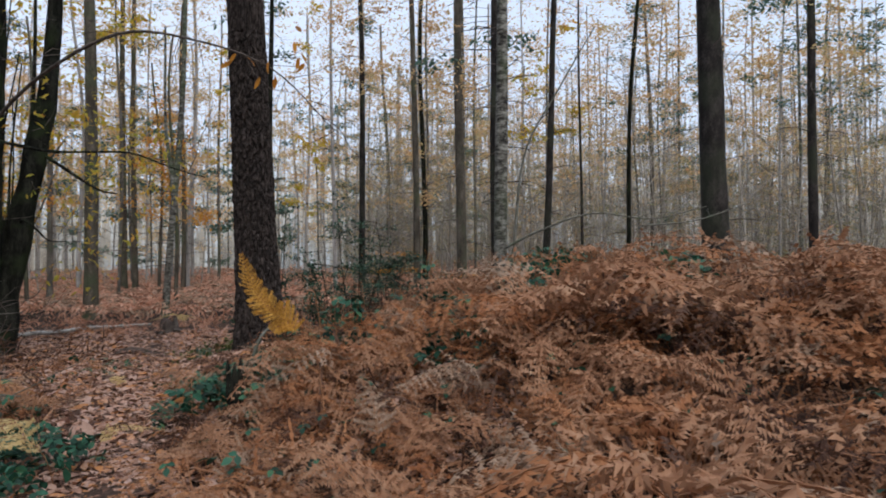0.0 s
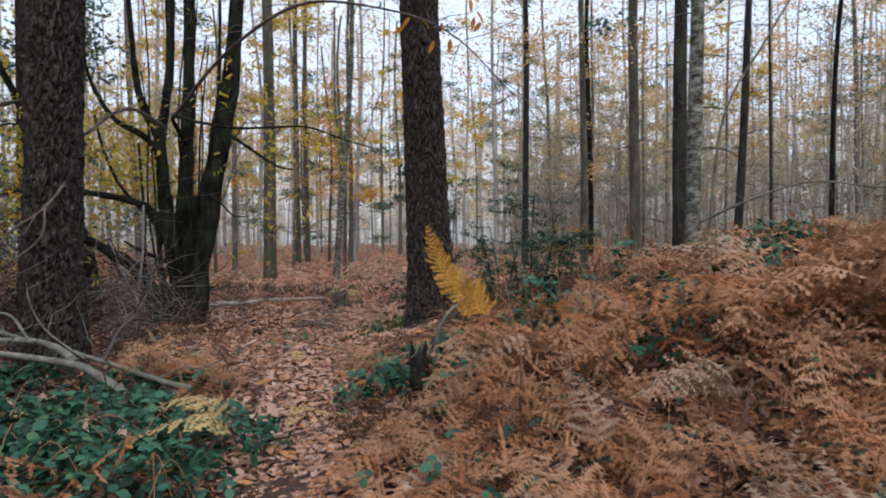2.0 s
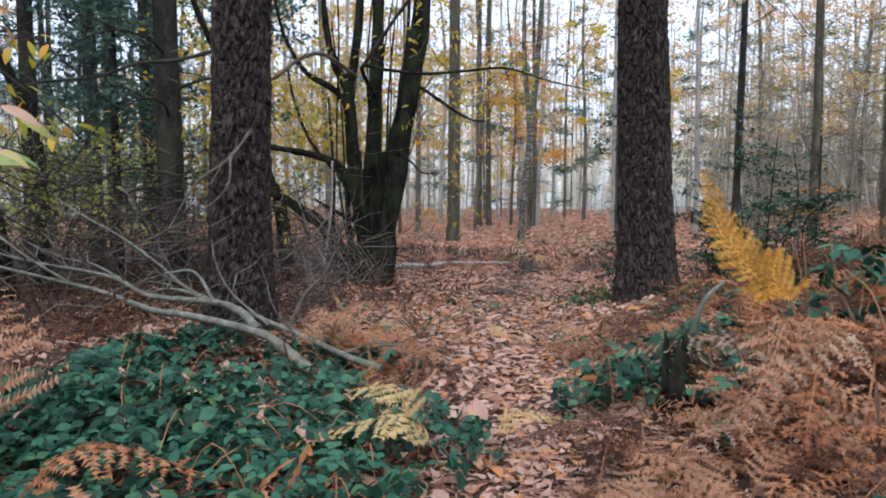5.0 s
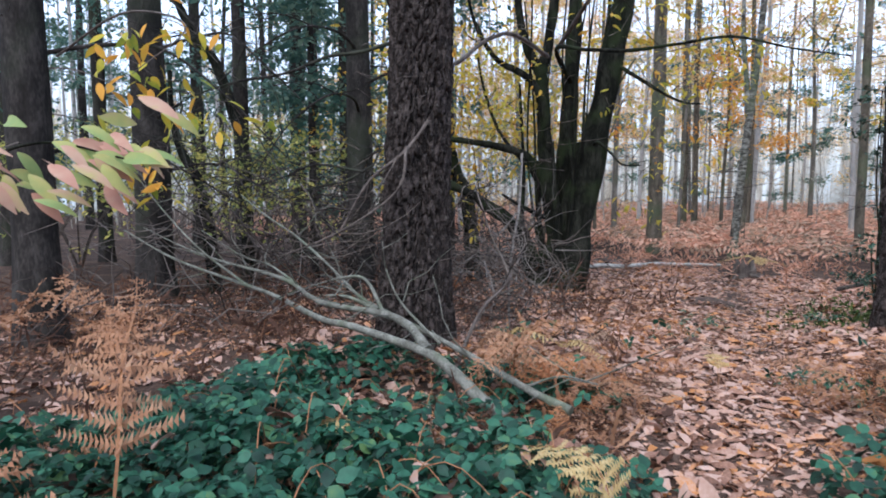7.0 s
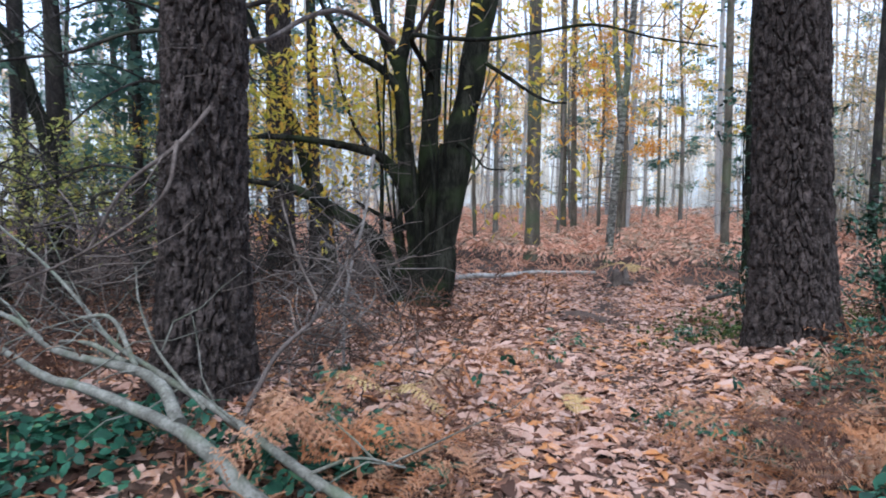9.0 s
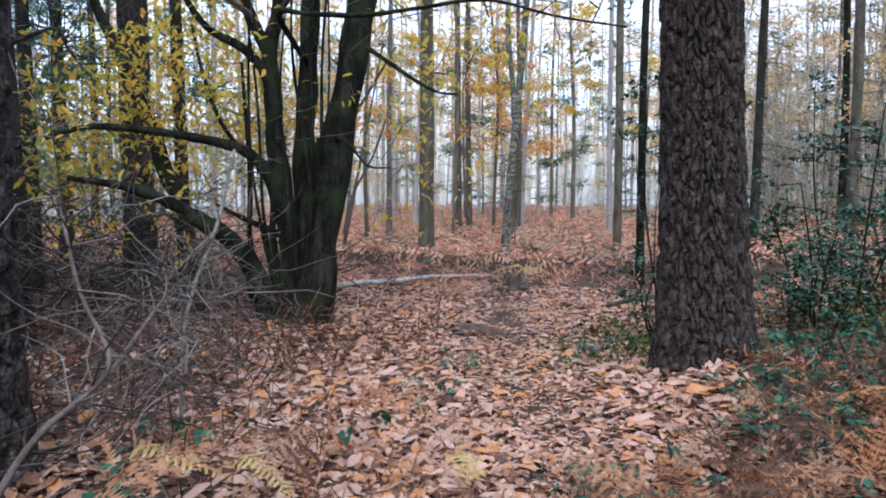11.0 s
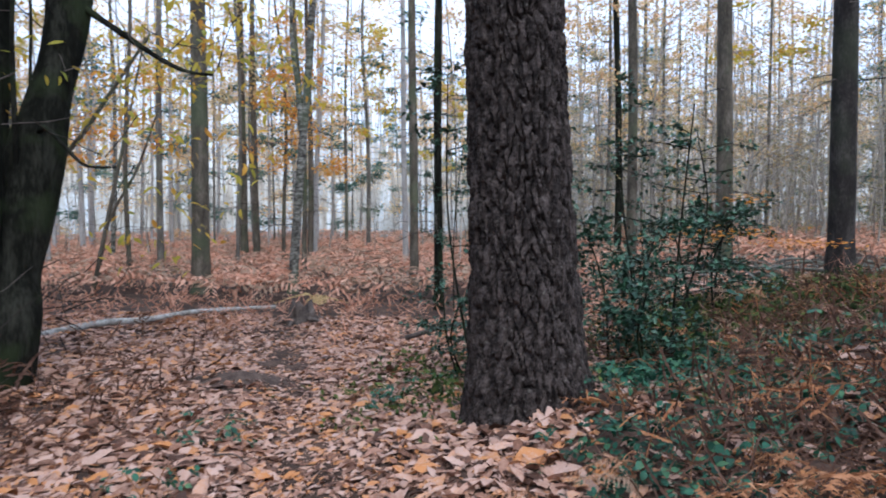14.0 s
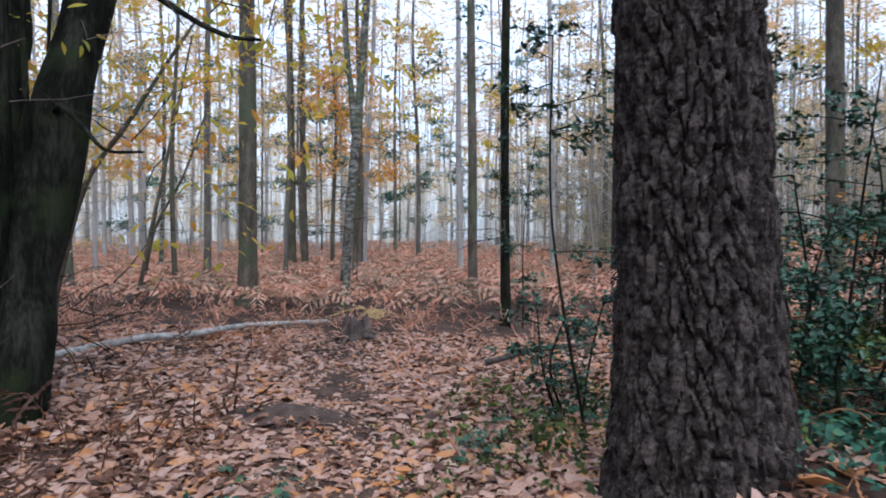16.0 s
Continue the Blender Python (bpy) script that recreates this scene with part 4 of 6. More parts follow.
branch_thing("fallen_branch", "pale grey forked dead branch lying across brambles against the pine", [
    (((-3.86, 5.24, 0.02), (-4.08, 5.17, 0.19), (-4.29, 5.13, 0.33), (-4.46, 5.08, 0.42), (-5.11, 5.03, 0.49), (-5.42, 4.98, 0.51), (-5.91, 4.94, 0.61), (-6.32, 4.89, 0.67), (-7.40, 4.80, 0.80), (-8.30, 4.70, 1.02)), 0.050, 0.007),
    (((-3.56, 5.30, 0.22), (-3.84, 5.30, 0.27), (-4.16, 5.31, 0.35), (-4.48, 5.32, 0.42), (-4.90, 5.32, 0.51), (-5.25, 5.32, 0.58), (-5.47, 5.33, 0.64), (-5.80, 5.34, 0.81), (-6.26, 5.34, 1.02), (-6.79, 5.34, 1.20), (-7.19, 5.35, 1.36)), 0.028, 0.006),
    (((-4.46, 5.10, 0.43), (-4.76, 5.20, 0.53), (-4.99, 5.17, 0.58), (-5.66, 5.14, 0.58), (-5.98, 5.11, 0.69), (-6.34, 5.09, 0.74), (-6.94, 5.06, 0.78), (-7.66, 5.03, 0.86), (-8.60, 5.00, 1.02)), 0.036, 0.005),
    (((-5.09, 5.22, 0.58), (-5.40, 5.20, 0.64), (-5.74, 5.20, 0.61)), 0.017, 0.010),
    (((-5.06, 5.25, 0.56), (-5.27, 5.25, 0.78), (-5.60, 5.25, 0.75)), 0.016, 0.009),
    (((-5.96, 5.13, 0.69), (-6.40, 5.15, 0.80), (-6.83, 5.15, 0.84), (-7.70, 5.20, 1.02)), 0.012, 0.003),
    (((-4.56, 5.30, 0.42), (-4.93, 5.30, 0.64), (-5.09, 5.30, 0.86), (-5.15, 5.32, 1.05)), 0.011, 0.003),
    (((-3.88, 5.28, 0.28), (-3.70, 5.40, 0.36), (-3.52, 5.50, 0.33)), 0.010, 0.004),
    (((-6.32, 4.90, 0.67), (-6.70, 4.70, 0.95), (-7.10, 4.55, 1.30), (-7.40, 4.50, 1.55)), 0.012, 0.003),
], M_DEADWOOD, twigs=44, twig_len=0.6)
branch_thing("dead_limb", "crooked dead limb hanging across the pine trunk", [
    (((-6.15, 8.60, 2.9), (-6.03, 7.86, 3.00), (-5.90, 7.3, 2.85), (-5.76, 6.75, 2.55), (-5.62, 6.35, 2.40), (-5.3, 6.0, 2.06), (-5.27, 5.66, 1.70), (-5.45, 5.45, 1.47), (-5.61, 5.30, 1.10)), 0.026, 0.010),
    (((-5.27, 5.66, 1.72), (-5.2, 5.5, 1.4), (-5.5, 5.2, 1.1), (-6.0, 5.0, 0.9)), 0.014, 0.005),
    (((-5.62, 6.35, 2.40), (-5.5, 6.2, 2.55), (-5.35, 6.0, 2.75)), 0.018, 0.008),
], M_TWIG, twigs=26, twig_len=0.7)
branch_thing("leaning_dead_branch", "thin pale dead branch propped against the coppice", [
    (((-7.1, 9.36, 1.87), (-6.75, 8.9, 1.55), (-6.35, 8.35, 1.15), (-5.95, 7.75, 0.80), (-5.75, 7.45, 0.45), (-5.62, 7.3, -0.02)), 0.018, 0.012),
    (((-6.35, 8.35, 1.15), (-6.3, 8.0, 0.95), (-6.4, 7.8, 0.7)), 0.011, 0.004),
], M_GREYTWIG, twigs=12, twig_len=0.4)
branch_thing("brush_branch", "broken dead branch standing in the brush pile", [
    (((-4.57, 5.37, 0.10), (-4.63, 5.76, 0.55), (-4.69, 6.14, 0.75), (-4.86, 6.15, 1.05), (-5.11, 6.24, 1.43)), 0.018, 0.006),
    (((-4.69, 6.14, 0.72), (-4.9, 6.6, 0.95), (-5.2, 7.0, 1.0)), 0.012, 0.004),
], M_TWIG, twigs=40, twig_len=0.6)
branch_thing("white_branch", "bare pale branch arching over the bracken beside the birch", [
    (((0.9, 10.9, 0.5), (1.15, 10.95, 1.4), (1.37, 11.02, 3.1), (1.95, 11.1, 4.2), (2.6, 11.2, 5.3)), 0.035, 0.01),
    (((1.0, 10.9, 1.55), (1.6, 10.6, 1.85), (2.4, 10.5, 2.1), (3.3, 10.4, 2.0), (4.2, 10.5, 2.2)), 0.024, 0.006),
    (((3.2, 10.6, 1.9), (4.2, 10.9, 2.0), (5.2, 11.2, 2.3)), 0.018, 0.006),
], M_DEADWOOD, twigs=24, twig_len=0.8)

for pts, r0, r1, label in (
    ([(-11.33, 7.64, -0.30), (-11.45, 7.70, 1.88), (-11.63, 7.62, 2.65), (-11.88, 7.48, 3.42), (-12.18, 7.25, 3.93), (-12.51, 7.04, 4.70), (-13.05, 6.69, 6.06)], 0.11, 0.05, "dark leaning tree with a curved mossy stem"),
    ([(-10.72, 6.80, -0.30), (-10.85, 6.77, 0.84), (-11.00, 6.71, 1.53), (-11.21, 6.56, 1.98), (-11.34, 6.51, 2.53), (-11.40, 6.52, 3.14)], 0.11, 0.03, "short dark stem bent over behind the conifer"),
):
    bent = thing("leaning_tree", label, "tree", pts[0], "leaning dark trees")
    inv = bent.matrix_world.inverted()
    o = part("trunk", limb(pts, r0, r1, 9), M_COPPICE, bent)
    o.matrix_parent_inverse = inv
    tw, _ = twig_cloud(pts[2:], 0.1, 20, 1.1, 0.008)
    o = part("twigwork", tw, M_TWIG, bent, kind="stuff")
    o.matrix_parent_inverse = inv
branch_thing("dead_limb", "long thin dark limb reaching out from behind the pine", [
    (((-7.06, 7.84, 3.29), (-7.66, 7.25, 3.00), (-8.01, 6.91, 2.92), (-8.35, 6.58, 2.74), (-8.78, 6.16, 2.64), (-9.18, 5.76, 2.46)), 0.030, 0.010),
], M_DARKPOLE, twigs=14, twig_len=0.6)
branch_thing("dead_limb", "dark drooping dead limbs tangled over the scrub", [
    (((-6.87, 6.61, 0.59), (-7.20, 6.35, 1.01), (-7.38, 6.23, 1.38), (-7.11, 6.49, 1.50), (-6.93, 6.68, 1.65)), 0.018, 0.012),
    (((-7.00, 6.60, 1.59), (-7.35, 6.28, 1.66), (-7.62, 6.02, 1.52), (-7.92, 5.72, 1.41)), 0.016, 0.006),
], M_DARKPOLE, twigs=60, twig_len=0.9)

for (bx, by, bz), turn, reach, drop in (
    ((-8.5, 4.0, 2.6), 50, 2.3, 0.9), ((-8.5, 4.0, 1.7), 80, 1.9, 0.5), ((-8.5, 4.0, 3.3), 20, 2.2, 0.7), ((-10.64, 5.9, 2.3), -10, 2.6, 0.7), ((-10.64, 5.9, 1.6), 30, 2.2, 0.4),
    ((-9.4, 8.45, 2.5), -60, 2.6, 0.9), ((-9.4, 8.45, 1.8), -30, 2.2, 0.6), ((-9.4, 8.45, 3.4), -80, 2.4, 0.8), ((-9.4, 8.45, 2.9), -5, 2.0, 0.5), ((-10.64, 5.9, 3.2), 15, 2.8, 0.8)):
    c, n2 = math.cos(radians(turn)), math.sin(radians(turn))
    at = lambda f, up: (bx + c * reach * f - 0.18 * n2 * math.sin(5 * f), by + n2 * reach * f + 0.18 * c * math.sin(5 * f), bz + up)
    branch_thing("dead_bough", "dark arching dead bough under the conifers", [
        ((at(0, 0), at(0.25, 0.14), at(0.5, 0.10), at(0.75, -0.35 * drop), at(1, -drop)), 0.026, 0.006),
        ((at(0.4, 0.12), at(0.62, 0.22), at(0.85, 0.1)), 0.012, 0.004),
    ], M_DARKPOLE, twigs=22, twig_len=0.75, group="dead boughs")

# dead brush round the second pine and under the coppice
tw1, _ = twig_cloud([(-5.9, 7.1, 0.45), (-5.6, 6.8, 0.4), (-6.4, 7.9, 0.5), (-5.1, 6.6, 0.35), (-7.1, 9.0, 0.6), (-7.8, 9.6, 0.5), (-6.6, 8.6, 0.45)], (0.38, 0.38, 0.26), 340, 0.7, 0.005)
tw2, _ = twig_cloud([(-8.0, 6.5, 0.7), (-7.3, 5.3, 0.6), (-8.8, 7.2, 0.8), (-9.6, 8.0, 0.9), (-8.6, 9.6, 0.8), (-9.2, 6.4, 0.9)], (0.8, 0.8, 0.42), 700, 1.1, 0.007)
tw4, _ = twig_cloud([(-5.2, 6.9, 0.6), (-5.6, 7.2, 0.75), (-5.0, 6.6, 0.45), (-5.9, 7.6, 0.6)], (0.28, 0.28, 0.28), 130, 0.65, 0.005)
single("grey_brush", tw4, M_GREYTWIG, "tangle of pale grey dead twigs between pine and coppice", "brushwood", kind="stuff")
tw3, _ = twig_cloud([(-9.3, 10.2, 0.5), (-10.2, 9.4, 0.6), (-9.0, 9.0, 0.5), (-10.6, 10.8, 0.6), (-8.6, 11.4, 0.5)], (0.6, 0.6, 0.35), 420, 0.95, 0.008)
single("dark_scrub", tw3, M_DARKPOLE, "dark tangle of dead wood behind the chestnut coppice", "brushwood", kind="stuff")
single("brush_pile", tw1, M_TWIG, "tangle of thin grey-brown dead twigs between pine and coppice", "brushwood", kind="stuff")
single("dead_scrub", tw2, M_TWIG, "dark tangle of dead twigs under the conifers", "brushwood", kind="stuff")

# hazel scrub with pale green leaves, and low conifers behind it
HL = [leaf_shape(0.085, 0.06, 0.15, 0, 3, 0.2), leaf_shape(0.07, 0.05, 0.2, 0, 3, 0.4)]
for hx, hy, hr, hz in ((-11.5, 8.0, 1.1, 1.75), (-13.0, 7.0, 1.2, 1.95), (-12.2, 9.8, 1.0, 1.9), (-10.4, 7.2, 0.8, 1.35), (-14.5, 9.2, 1.3, 2.2), (-13.4, 5.2, 1.1, 1.8), (-15.6, 6.4, 1.4, 2.0)):
    shrub = thing("hazel_shrub", "hazel shrub with thinning pale green and yellow leaves", "shrub", (hx, hy, float(land(hx, hy))), "hazel scrub")
    inv = shrub.matrix_world.inverted()
    b0 = np.array([hx, hy, float(land(hx, hy)) - 0.1])
    for k in range(6):
        a = rng.uniform(0, 6.28)
        e = b0 + np.array([math.cos(a) * hr, math.sin(a) * hr, hz * rng.uniform(0.8, 1.2)])
        o = part("stem", limb([b0, b0 + (e - b0) * (0.3, 0.3, 0.5), e], 0.022, 0.006, 5), M_TWIG, shrub)
        o.matrix_parent_inverse = inv
    c = rng.normal((hx, hy, hz), (hr * 0.75, hr * 0.75, 0.40), (84, 3))
    p = np.repeat(c, 12, 0) + rng.normal(0, 0.17, (1008, 3)) * (1, 1, 0.3)
    m = poses(p, rng.uniform(0, 6.28, 1008), rng.normal(0, 0.3, 1008), rng.normal(0.15, 0.3, 1008), rng.uniform(0.7, 1.4, 1008))
    o = part("foliage", scatter(HL, m), M_GREENLEAF, shrub, smooth=False, kind="stuff")
    o.matrix_parent_inverse = inv

# ---- fallen birch log, stumps, sticks ----
single("birch_log", limb([(-9.5, 13.4, -0.28), (-9.04, 14.3, -0.20), (-8.68, 14.84, -0.22), (-8.41, 15.68, -0.22), (-8.38, 16.29, -0.27), (-7.57, 17.09, -0.30)], 0.055, 0.032, 10, 0.12), M_LOG, "fallen pale birch trunk lying across the leaf litter", "log")
single("fallen_stick", limb([(-4.2, 12.9, -0.02), (-3.75, 12.9, 0.12), (-3.2, 12.9, 0.2)], 0.03, 0.02, 8, 0.1), M_TWIG, "dark fallen stick beside the pine", "stick")


def stump(x, y, r, h, label, seed, mat=M_DEADWOOD, jag=0.5):
    """A rotten stump: ribbed sides, splayed roots, a torn hollow top."""
    sides, rows = 28, 12
    z0 = float(land(x, y)) - 0.08
    a = np.linspace(0, 2 * np.pi, sides, endpoint=False)
    g = np.random.default_rng(seed)
    tops = h * (1 - jag * np.abs(np.sin(a * 1.5 + seed)) * g.uniform(0.5, 1, sides))
    rr = []
    for k in range(rows):
        f = k / (rows - 1)
        rr.append(np.stack([x + np.cos(a) * r * (1 + 0.7 * np.exp(-f * 4)) * (1 + 0.12 * np.sin(5 * a + seed) + 0.05 * np.sin(11 * a + f * 3)), y + np.sin(a) * r * (1 + 0.7 * np.exp(-f * 4)) * (1 + 0.12 * np.sin(5 * a + seed) + 0.05 * np.sin(11 * a + f * 3)), z0 + f * (tops + 0.08)], -1))
    inner = rr[-1] * (1, 1, 1)
    c = np.array([x, y, 0])
    inner = c + (rr[-1] - c) * (0.6, 0.6, 1) - (0, 0, 0.12 * h)
    rr.append(inner)
    v = np.vstack(rr + [np.array([[x, y, z0 + 0.45 * h]])])
    n = rows + 1
    i = np.arange(n - 1)[:, None] * sides
    j = np.arange(sides)[None]
    k = (j + 1) % sides
    q = np.stack([i + j, i + k, i + sides + k, i + sides + j], -1).reshape(-1, 4)
    t = np.stack([np.arange(sides) + (n - 1) * sides, (np.arange(sides) + 1) % sides + (n - 1) * sides, np.full(sides, n * sides)], -1)
    top = thing("tree_stump", label, "stump", (x, y, float(land(x, y))))
    inv = top.matrix_world.inverted()
    o = part("stump_body", [(v, q, 0), (v, t, 0)], mat, top)
    o.matrix_parent_inverse = inv
    for k in range(5):
        b = 6.28 * k / 5 + seed
        L = r * g.uniform(1.8, 2.8)
        p0 = np.array([x + math.cos(b) * r * 0.8, y + math.sin(b) * r * 0.8, z0 + 0.16])
        p1 = np.array([x + math.cos(b) * L, y + math.sin(b) * L, float(land(x + math.cos(b) * L, y + math.sin(b) * L)) - 0.02])
        o = part("root", limb([p0, (p0 + p1) / 2 + np.array([0, 0, 0.03]), p1], r * 0.28, r * 0.08, 7), mat, top)
        o.matrix_parent_inverse = inv
    return top


stump(-6.62, 15.95, 0.20, 0.42, "rotten brown stump at the end of the fallen birch", 2, M_TWIG, 0.7)
stump(-1.68, 5.30, 0.062, 0.48, "small dark mossy stump among brambles beside the path", 5, M_COPPICE, 0.85)
single("broken_stick", limb([(-1.70, 5.72, 0.30), (-1.64, 5.75, 0.66), (-1.58, 5.80, 0.80), (-1.50, 5.85, 0.88)], 0.022, 0.010, 8, 0.25), M_DEADWOOD, "pale broken stick standing in the bracken", "stick")
single("cut_stick", limb([(-3.60, 3.15, 0.08), (-3.68, 3.40, 0.19), (-3.73, 3.56, 0.25)], 0.026, 0.024, 10, 0.12), M_DEADWOOD, "short mossy cut stick poking from the brambles", "stick")
for k in range(16):
    x, y = rng.uniform(-7.5, -1.0), rng.uniform(6.5, 12.5)
    a, L = rng.uniform(0, 6.28), rng.uniform(0.25, 0.7)
    d = np.array([math.cos(a), math.sin(a)]) * L
    pts = [(x + d[0] * f + rng.normal(0, 0.03), y + d[1] * f + rng.normal(0, 0.03), float(land(x + d[0] * f, y + d[1] * f)) + 0.02 + 0.05 * rng.random()) for f in (0, 0.35, 0.7, 1)]
    single("fallen_twig", limb(pts, 0.007, 0.003, 6, 0.1, 4), M_TWIG, "thin dead twig lying on the fallen leaves", "twig", group="fallen twigs")
# brash heap in the clearing beyond the bank
for k in range(60):
    x, y = rng.normal(1.6, 1.5), rng.normal(19.0, 1.4)
    a, L = rng.uniform(0, 6.28), rng.uniform(0.8, 2.4)
    d = np.array([math.cos(a), math.sin(a)]) * L
    pts = [(x + d[0] * f, y + d[1] * f, float(land(x + d[0] * f, y + d[1] * f)) + 0.05 + 0.28 * rng.random()) for f in (0, 0.5, 1)]
    single("cut_branch", limb(pts, rng.uniform(0.015, 0.045), 0.01, 6, 0.1, 4), M_DEADWOOD, "grey cut branch in a heap of brash", "branch", group="brash heap")

# bare mound of trodden earth in the path
a, r = np.meshgrid(np.linspace(0, 2 * np.pi, 49)[:-1], np.linspace(0, 1, 12))
mx = -5.42 + np.cos(a) * r * (0.80 + 0.18 * np.sin(3 * a + 0.5) + 0.10 * np.sin(7 * a))
my = 11.40 + np.sin(a) * r * (0.56 + 0.09 * np.sin(2 * a + 1) + 0.06 * np.sin(5 * a))
mz = land(mx, my) + 0.028 * (1 - r ** 2) - 0.035 * r ** 2 + 0.02 * wob(np.stack([mx, my, mx], -1), 9) + 0.012 * wob(np.stack([mx, my, my], -1), 23)
v = np.stack([mx, my, mz], -1).reshape(-1, 3)
i, j = np.meshgrid(np.arange(11), np.arange(48), indexing="ij")
q = np.stack([i * 48 + j, i * 48 + (j + 1) % 48, (i + 1) * 48 + (j + 1) % 48, (i + 1) * 48 + j], -1).reshape(-1, 4)
single("earth_mound", [(v, q[:, ::-1], 0)], M_EARTH, "low mound of bare trodden earth in the path", "earth", kind="structure")

# ---- bracken ----


def frond(seed, pairs=12, pinnules=9, length=1.0, rise=0.5, droop=0.25, crumple=0.25, stalk=0.3, width=0.27, detail=2, tone=0, way=None, facing=None, plump=1.0):
    """A bracken frond: a bent stalk, paired pinnae that taper to the tip, each feathered with pinnules."""
    g = np.random.default_rng(seed)
    pts = np.array([(0, 0, -0.05), (0.08 * length, 0, rise * 0.6), (0.28 * length, 0, rise), (0.62 * length, 0.04 * g.normal(), rise - 0.35 * droop), (length, 0.08 * g.normal(), rise - droop)])
    pts = pts if way is None else np.array(way, float)
    line = bend(pts, 6)
    seg = np.linalg.norm(np.diff(line, axis=0), axis=1)
    s = np.concatenate([[0], np.cumsum(seg)])
    s /= s[-1]
    at = lambda u: np.array([np.interp(u, s, line[:, k]) for k in range(3)])
    verts, quads = [], []

    blades = []

    def tooth(a, b, w):
        k = len(verts)
        verts.extend([a + w, b, a - w])
        blades.append((k, k + 1, k + 2))

    def kite(a, b, w, n):
        k = len(verts)
        m = a + (b - a) * 0.45
        verts.extend([a, m + w + n, b, m - w + n])
        quads.append((k, k + 1, k + 2, k + 3))

    for j in range(pairs):
        u = stalk + (1 - stalk) * (j + 0.3) / pairs
        p, q = at(u), at(min(u + 0.02, 1))
        t = (q - p) / (np.linalg.norm(q - p) + 1e-9)
        sidev = np.cross((0, 0, 1) if facing is None else facing, t)
        sidev /= np.linalg.norm(sidev) + 1e-9
        up = np.cross(t, sidev)
        f = (u - stalk) / (1 - stalk)
        L = width * length * (1 - f) ** 0.75 * (0.55 + 0.45 * min(1, f * 5 + 0.4)) + 0.02
        for side in (1, -1):
            d = sidev * side * 0.9 + t * (0.35 + 0.25 * f) + up * g.normal(-0.1, crumple)
            d /= np.linalg.norm(d)
            Lk = L * g.uniform(0.75, 1.1)
            if detail == 0:
                e = p + d * Lk + np.array([0, 0, -0.25 * Lk])
                kite(p, e, t * 0.018 * (1 + 1.4 * (1 - f)) * length, up * g.normal(0, 0.012))
                continue
            tip = p
            n = max(3, int(round(pinnules * (Lk / (width * length)) ** 0.7)))
            bendv = up * g.normal(-0.12, crumple) + t * g.normal(0, 0.15)
            for i in range(n):
                h0, h1 = i / n, (i + 1) / n
                c = p + d * Lk * h0 + bendv * Lk * h0 ** 2
                c1 = p + d * Lk * h1 + bendv * Lk * h1 ** 2
                pl = (0.085 * Lk * (1 - 0.6 * h0) + 0.006) * plump
                if detail == 1:
                    kite(c, c + (c1 - c) * 1.7, t * pl * 0.85, up * g.normal(0, 0.3 * crumple) * pl)
                else:
                    along = (c1 - c) / (np.linalg.norm(c1 - c) + 1e-9)
                    for w in (1, -1):
                        dd = t * w * 0.92 + along * 0.38 + up * g.normal(-0.15, 1.3 * crumple)
                        tooth(c, c + dd * pl * g.uniform(0.95, 1.45), along * Lk / n * 0.36 * plump + up * pl * g.normal(0, 0.10))
    out = [(np.array(verts), np.array(quads if quads else blades), tone)]
    if detail == 0:
        return out
    rl = bend(pts, 3) if detail == 2 else pts
    for c in tube(rl, np.linspace(0.0055, 0.0015, len(rl)) * max(length, 0.5), 3, cap=False):
        out.append((c[0], c[1], 1))
    return out


TONES = (0, 2, 0, 2, 3, 0, 4, 2, 0)
NEAR_FRONDS = [frond(k, 19, 13, 1.05 + 0.05 * k, 0.46 + 0.07 * (k % 3), 0.14 + 0.08 * (k % 4), 0.30, 0.24, 0.19, tone=TONES[k], plump=1.45) for k in range(9)]
MID_FRONDS = [frond(20 + k, 18, 7, 1.1 + 0.05 * k, 0.48 + 0.06 * (k % 3), 0.25, 0.32, 0.24, 0.19, plump=1.5, tone=TONES[k]) for k in range(9)]
FAR_FRONDS = [frond(40 + k, 8, 4, 1.0, 0.5, 0.25, 0.3, 0.3, detail=0, tone=(2, 3, 0, 2, 3, 2, 0, 2, 3)[k]) for k in range(9)]
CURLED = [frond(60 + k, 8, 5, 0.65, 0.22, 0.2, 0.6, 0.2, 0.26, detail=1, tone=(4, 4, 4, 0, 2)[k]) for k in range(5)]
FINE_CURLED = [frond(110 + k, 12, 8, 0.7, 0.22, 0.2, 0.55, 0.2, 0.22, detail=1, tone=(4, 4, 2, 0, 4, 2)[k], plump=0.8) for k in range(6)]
FERN_MATS = [M_BRACKEN, M_STALK, M_RUST, M_TAN, M_BROWN]
WAY = np.array([(0, 0), (-0.25, 0.3), (-0.42, 0.67), (-0.7, 1.0), (-1.23, 1.82), (-1.45, 2.15), (-1.73, 2.6), (-1.9, 3.5), (-2.3, 4.6), (-2.6, 5.5), (-2.9, 6.1), (-3.2, 6.9)])
BRAMBLES = [(-3.3, 3.6, 0.75), (-4.1, 3.7, 0.8), (-4.7, 3.9, 0.7), (-3.6, 4.4, 0.7), (-2.95, 4.5, 0.5), (-4.7, 3.0, 0.7), (-1.95, 5.6, 0.5), (-1.6, 6.2, 0.45), (1.2, 7.3, 0.55), (0.9, 6.6, 0.35), (-2.6, 3.6, 0.35), (-0.2, 7.2, 0.3), (0.1, 5.3, 0.3), (2.4, 6.6, 0.5), (1.9, 9.2, 0.5), (-0.9, 5.9, 0.3)]


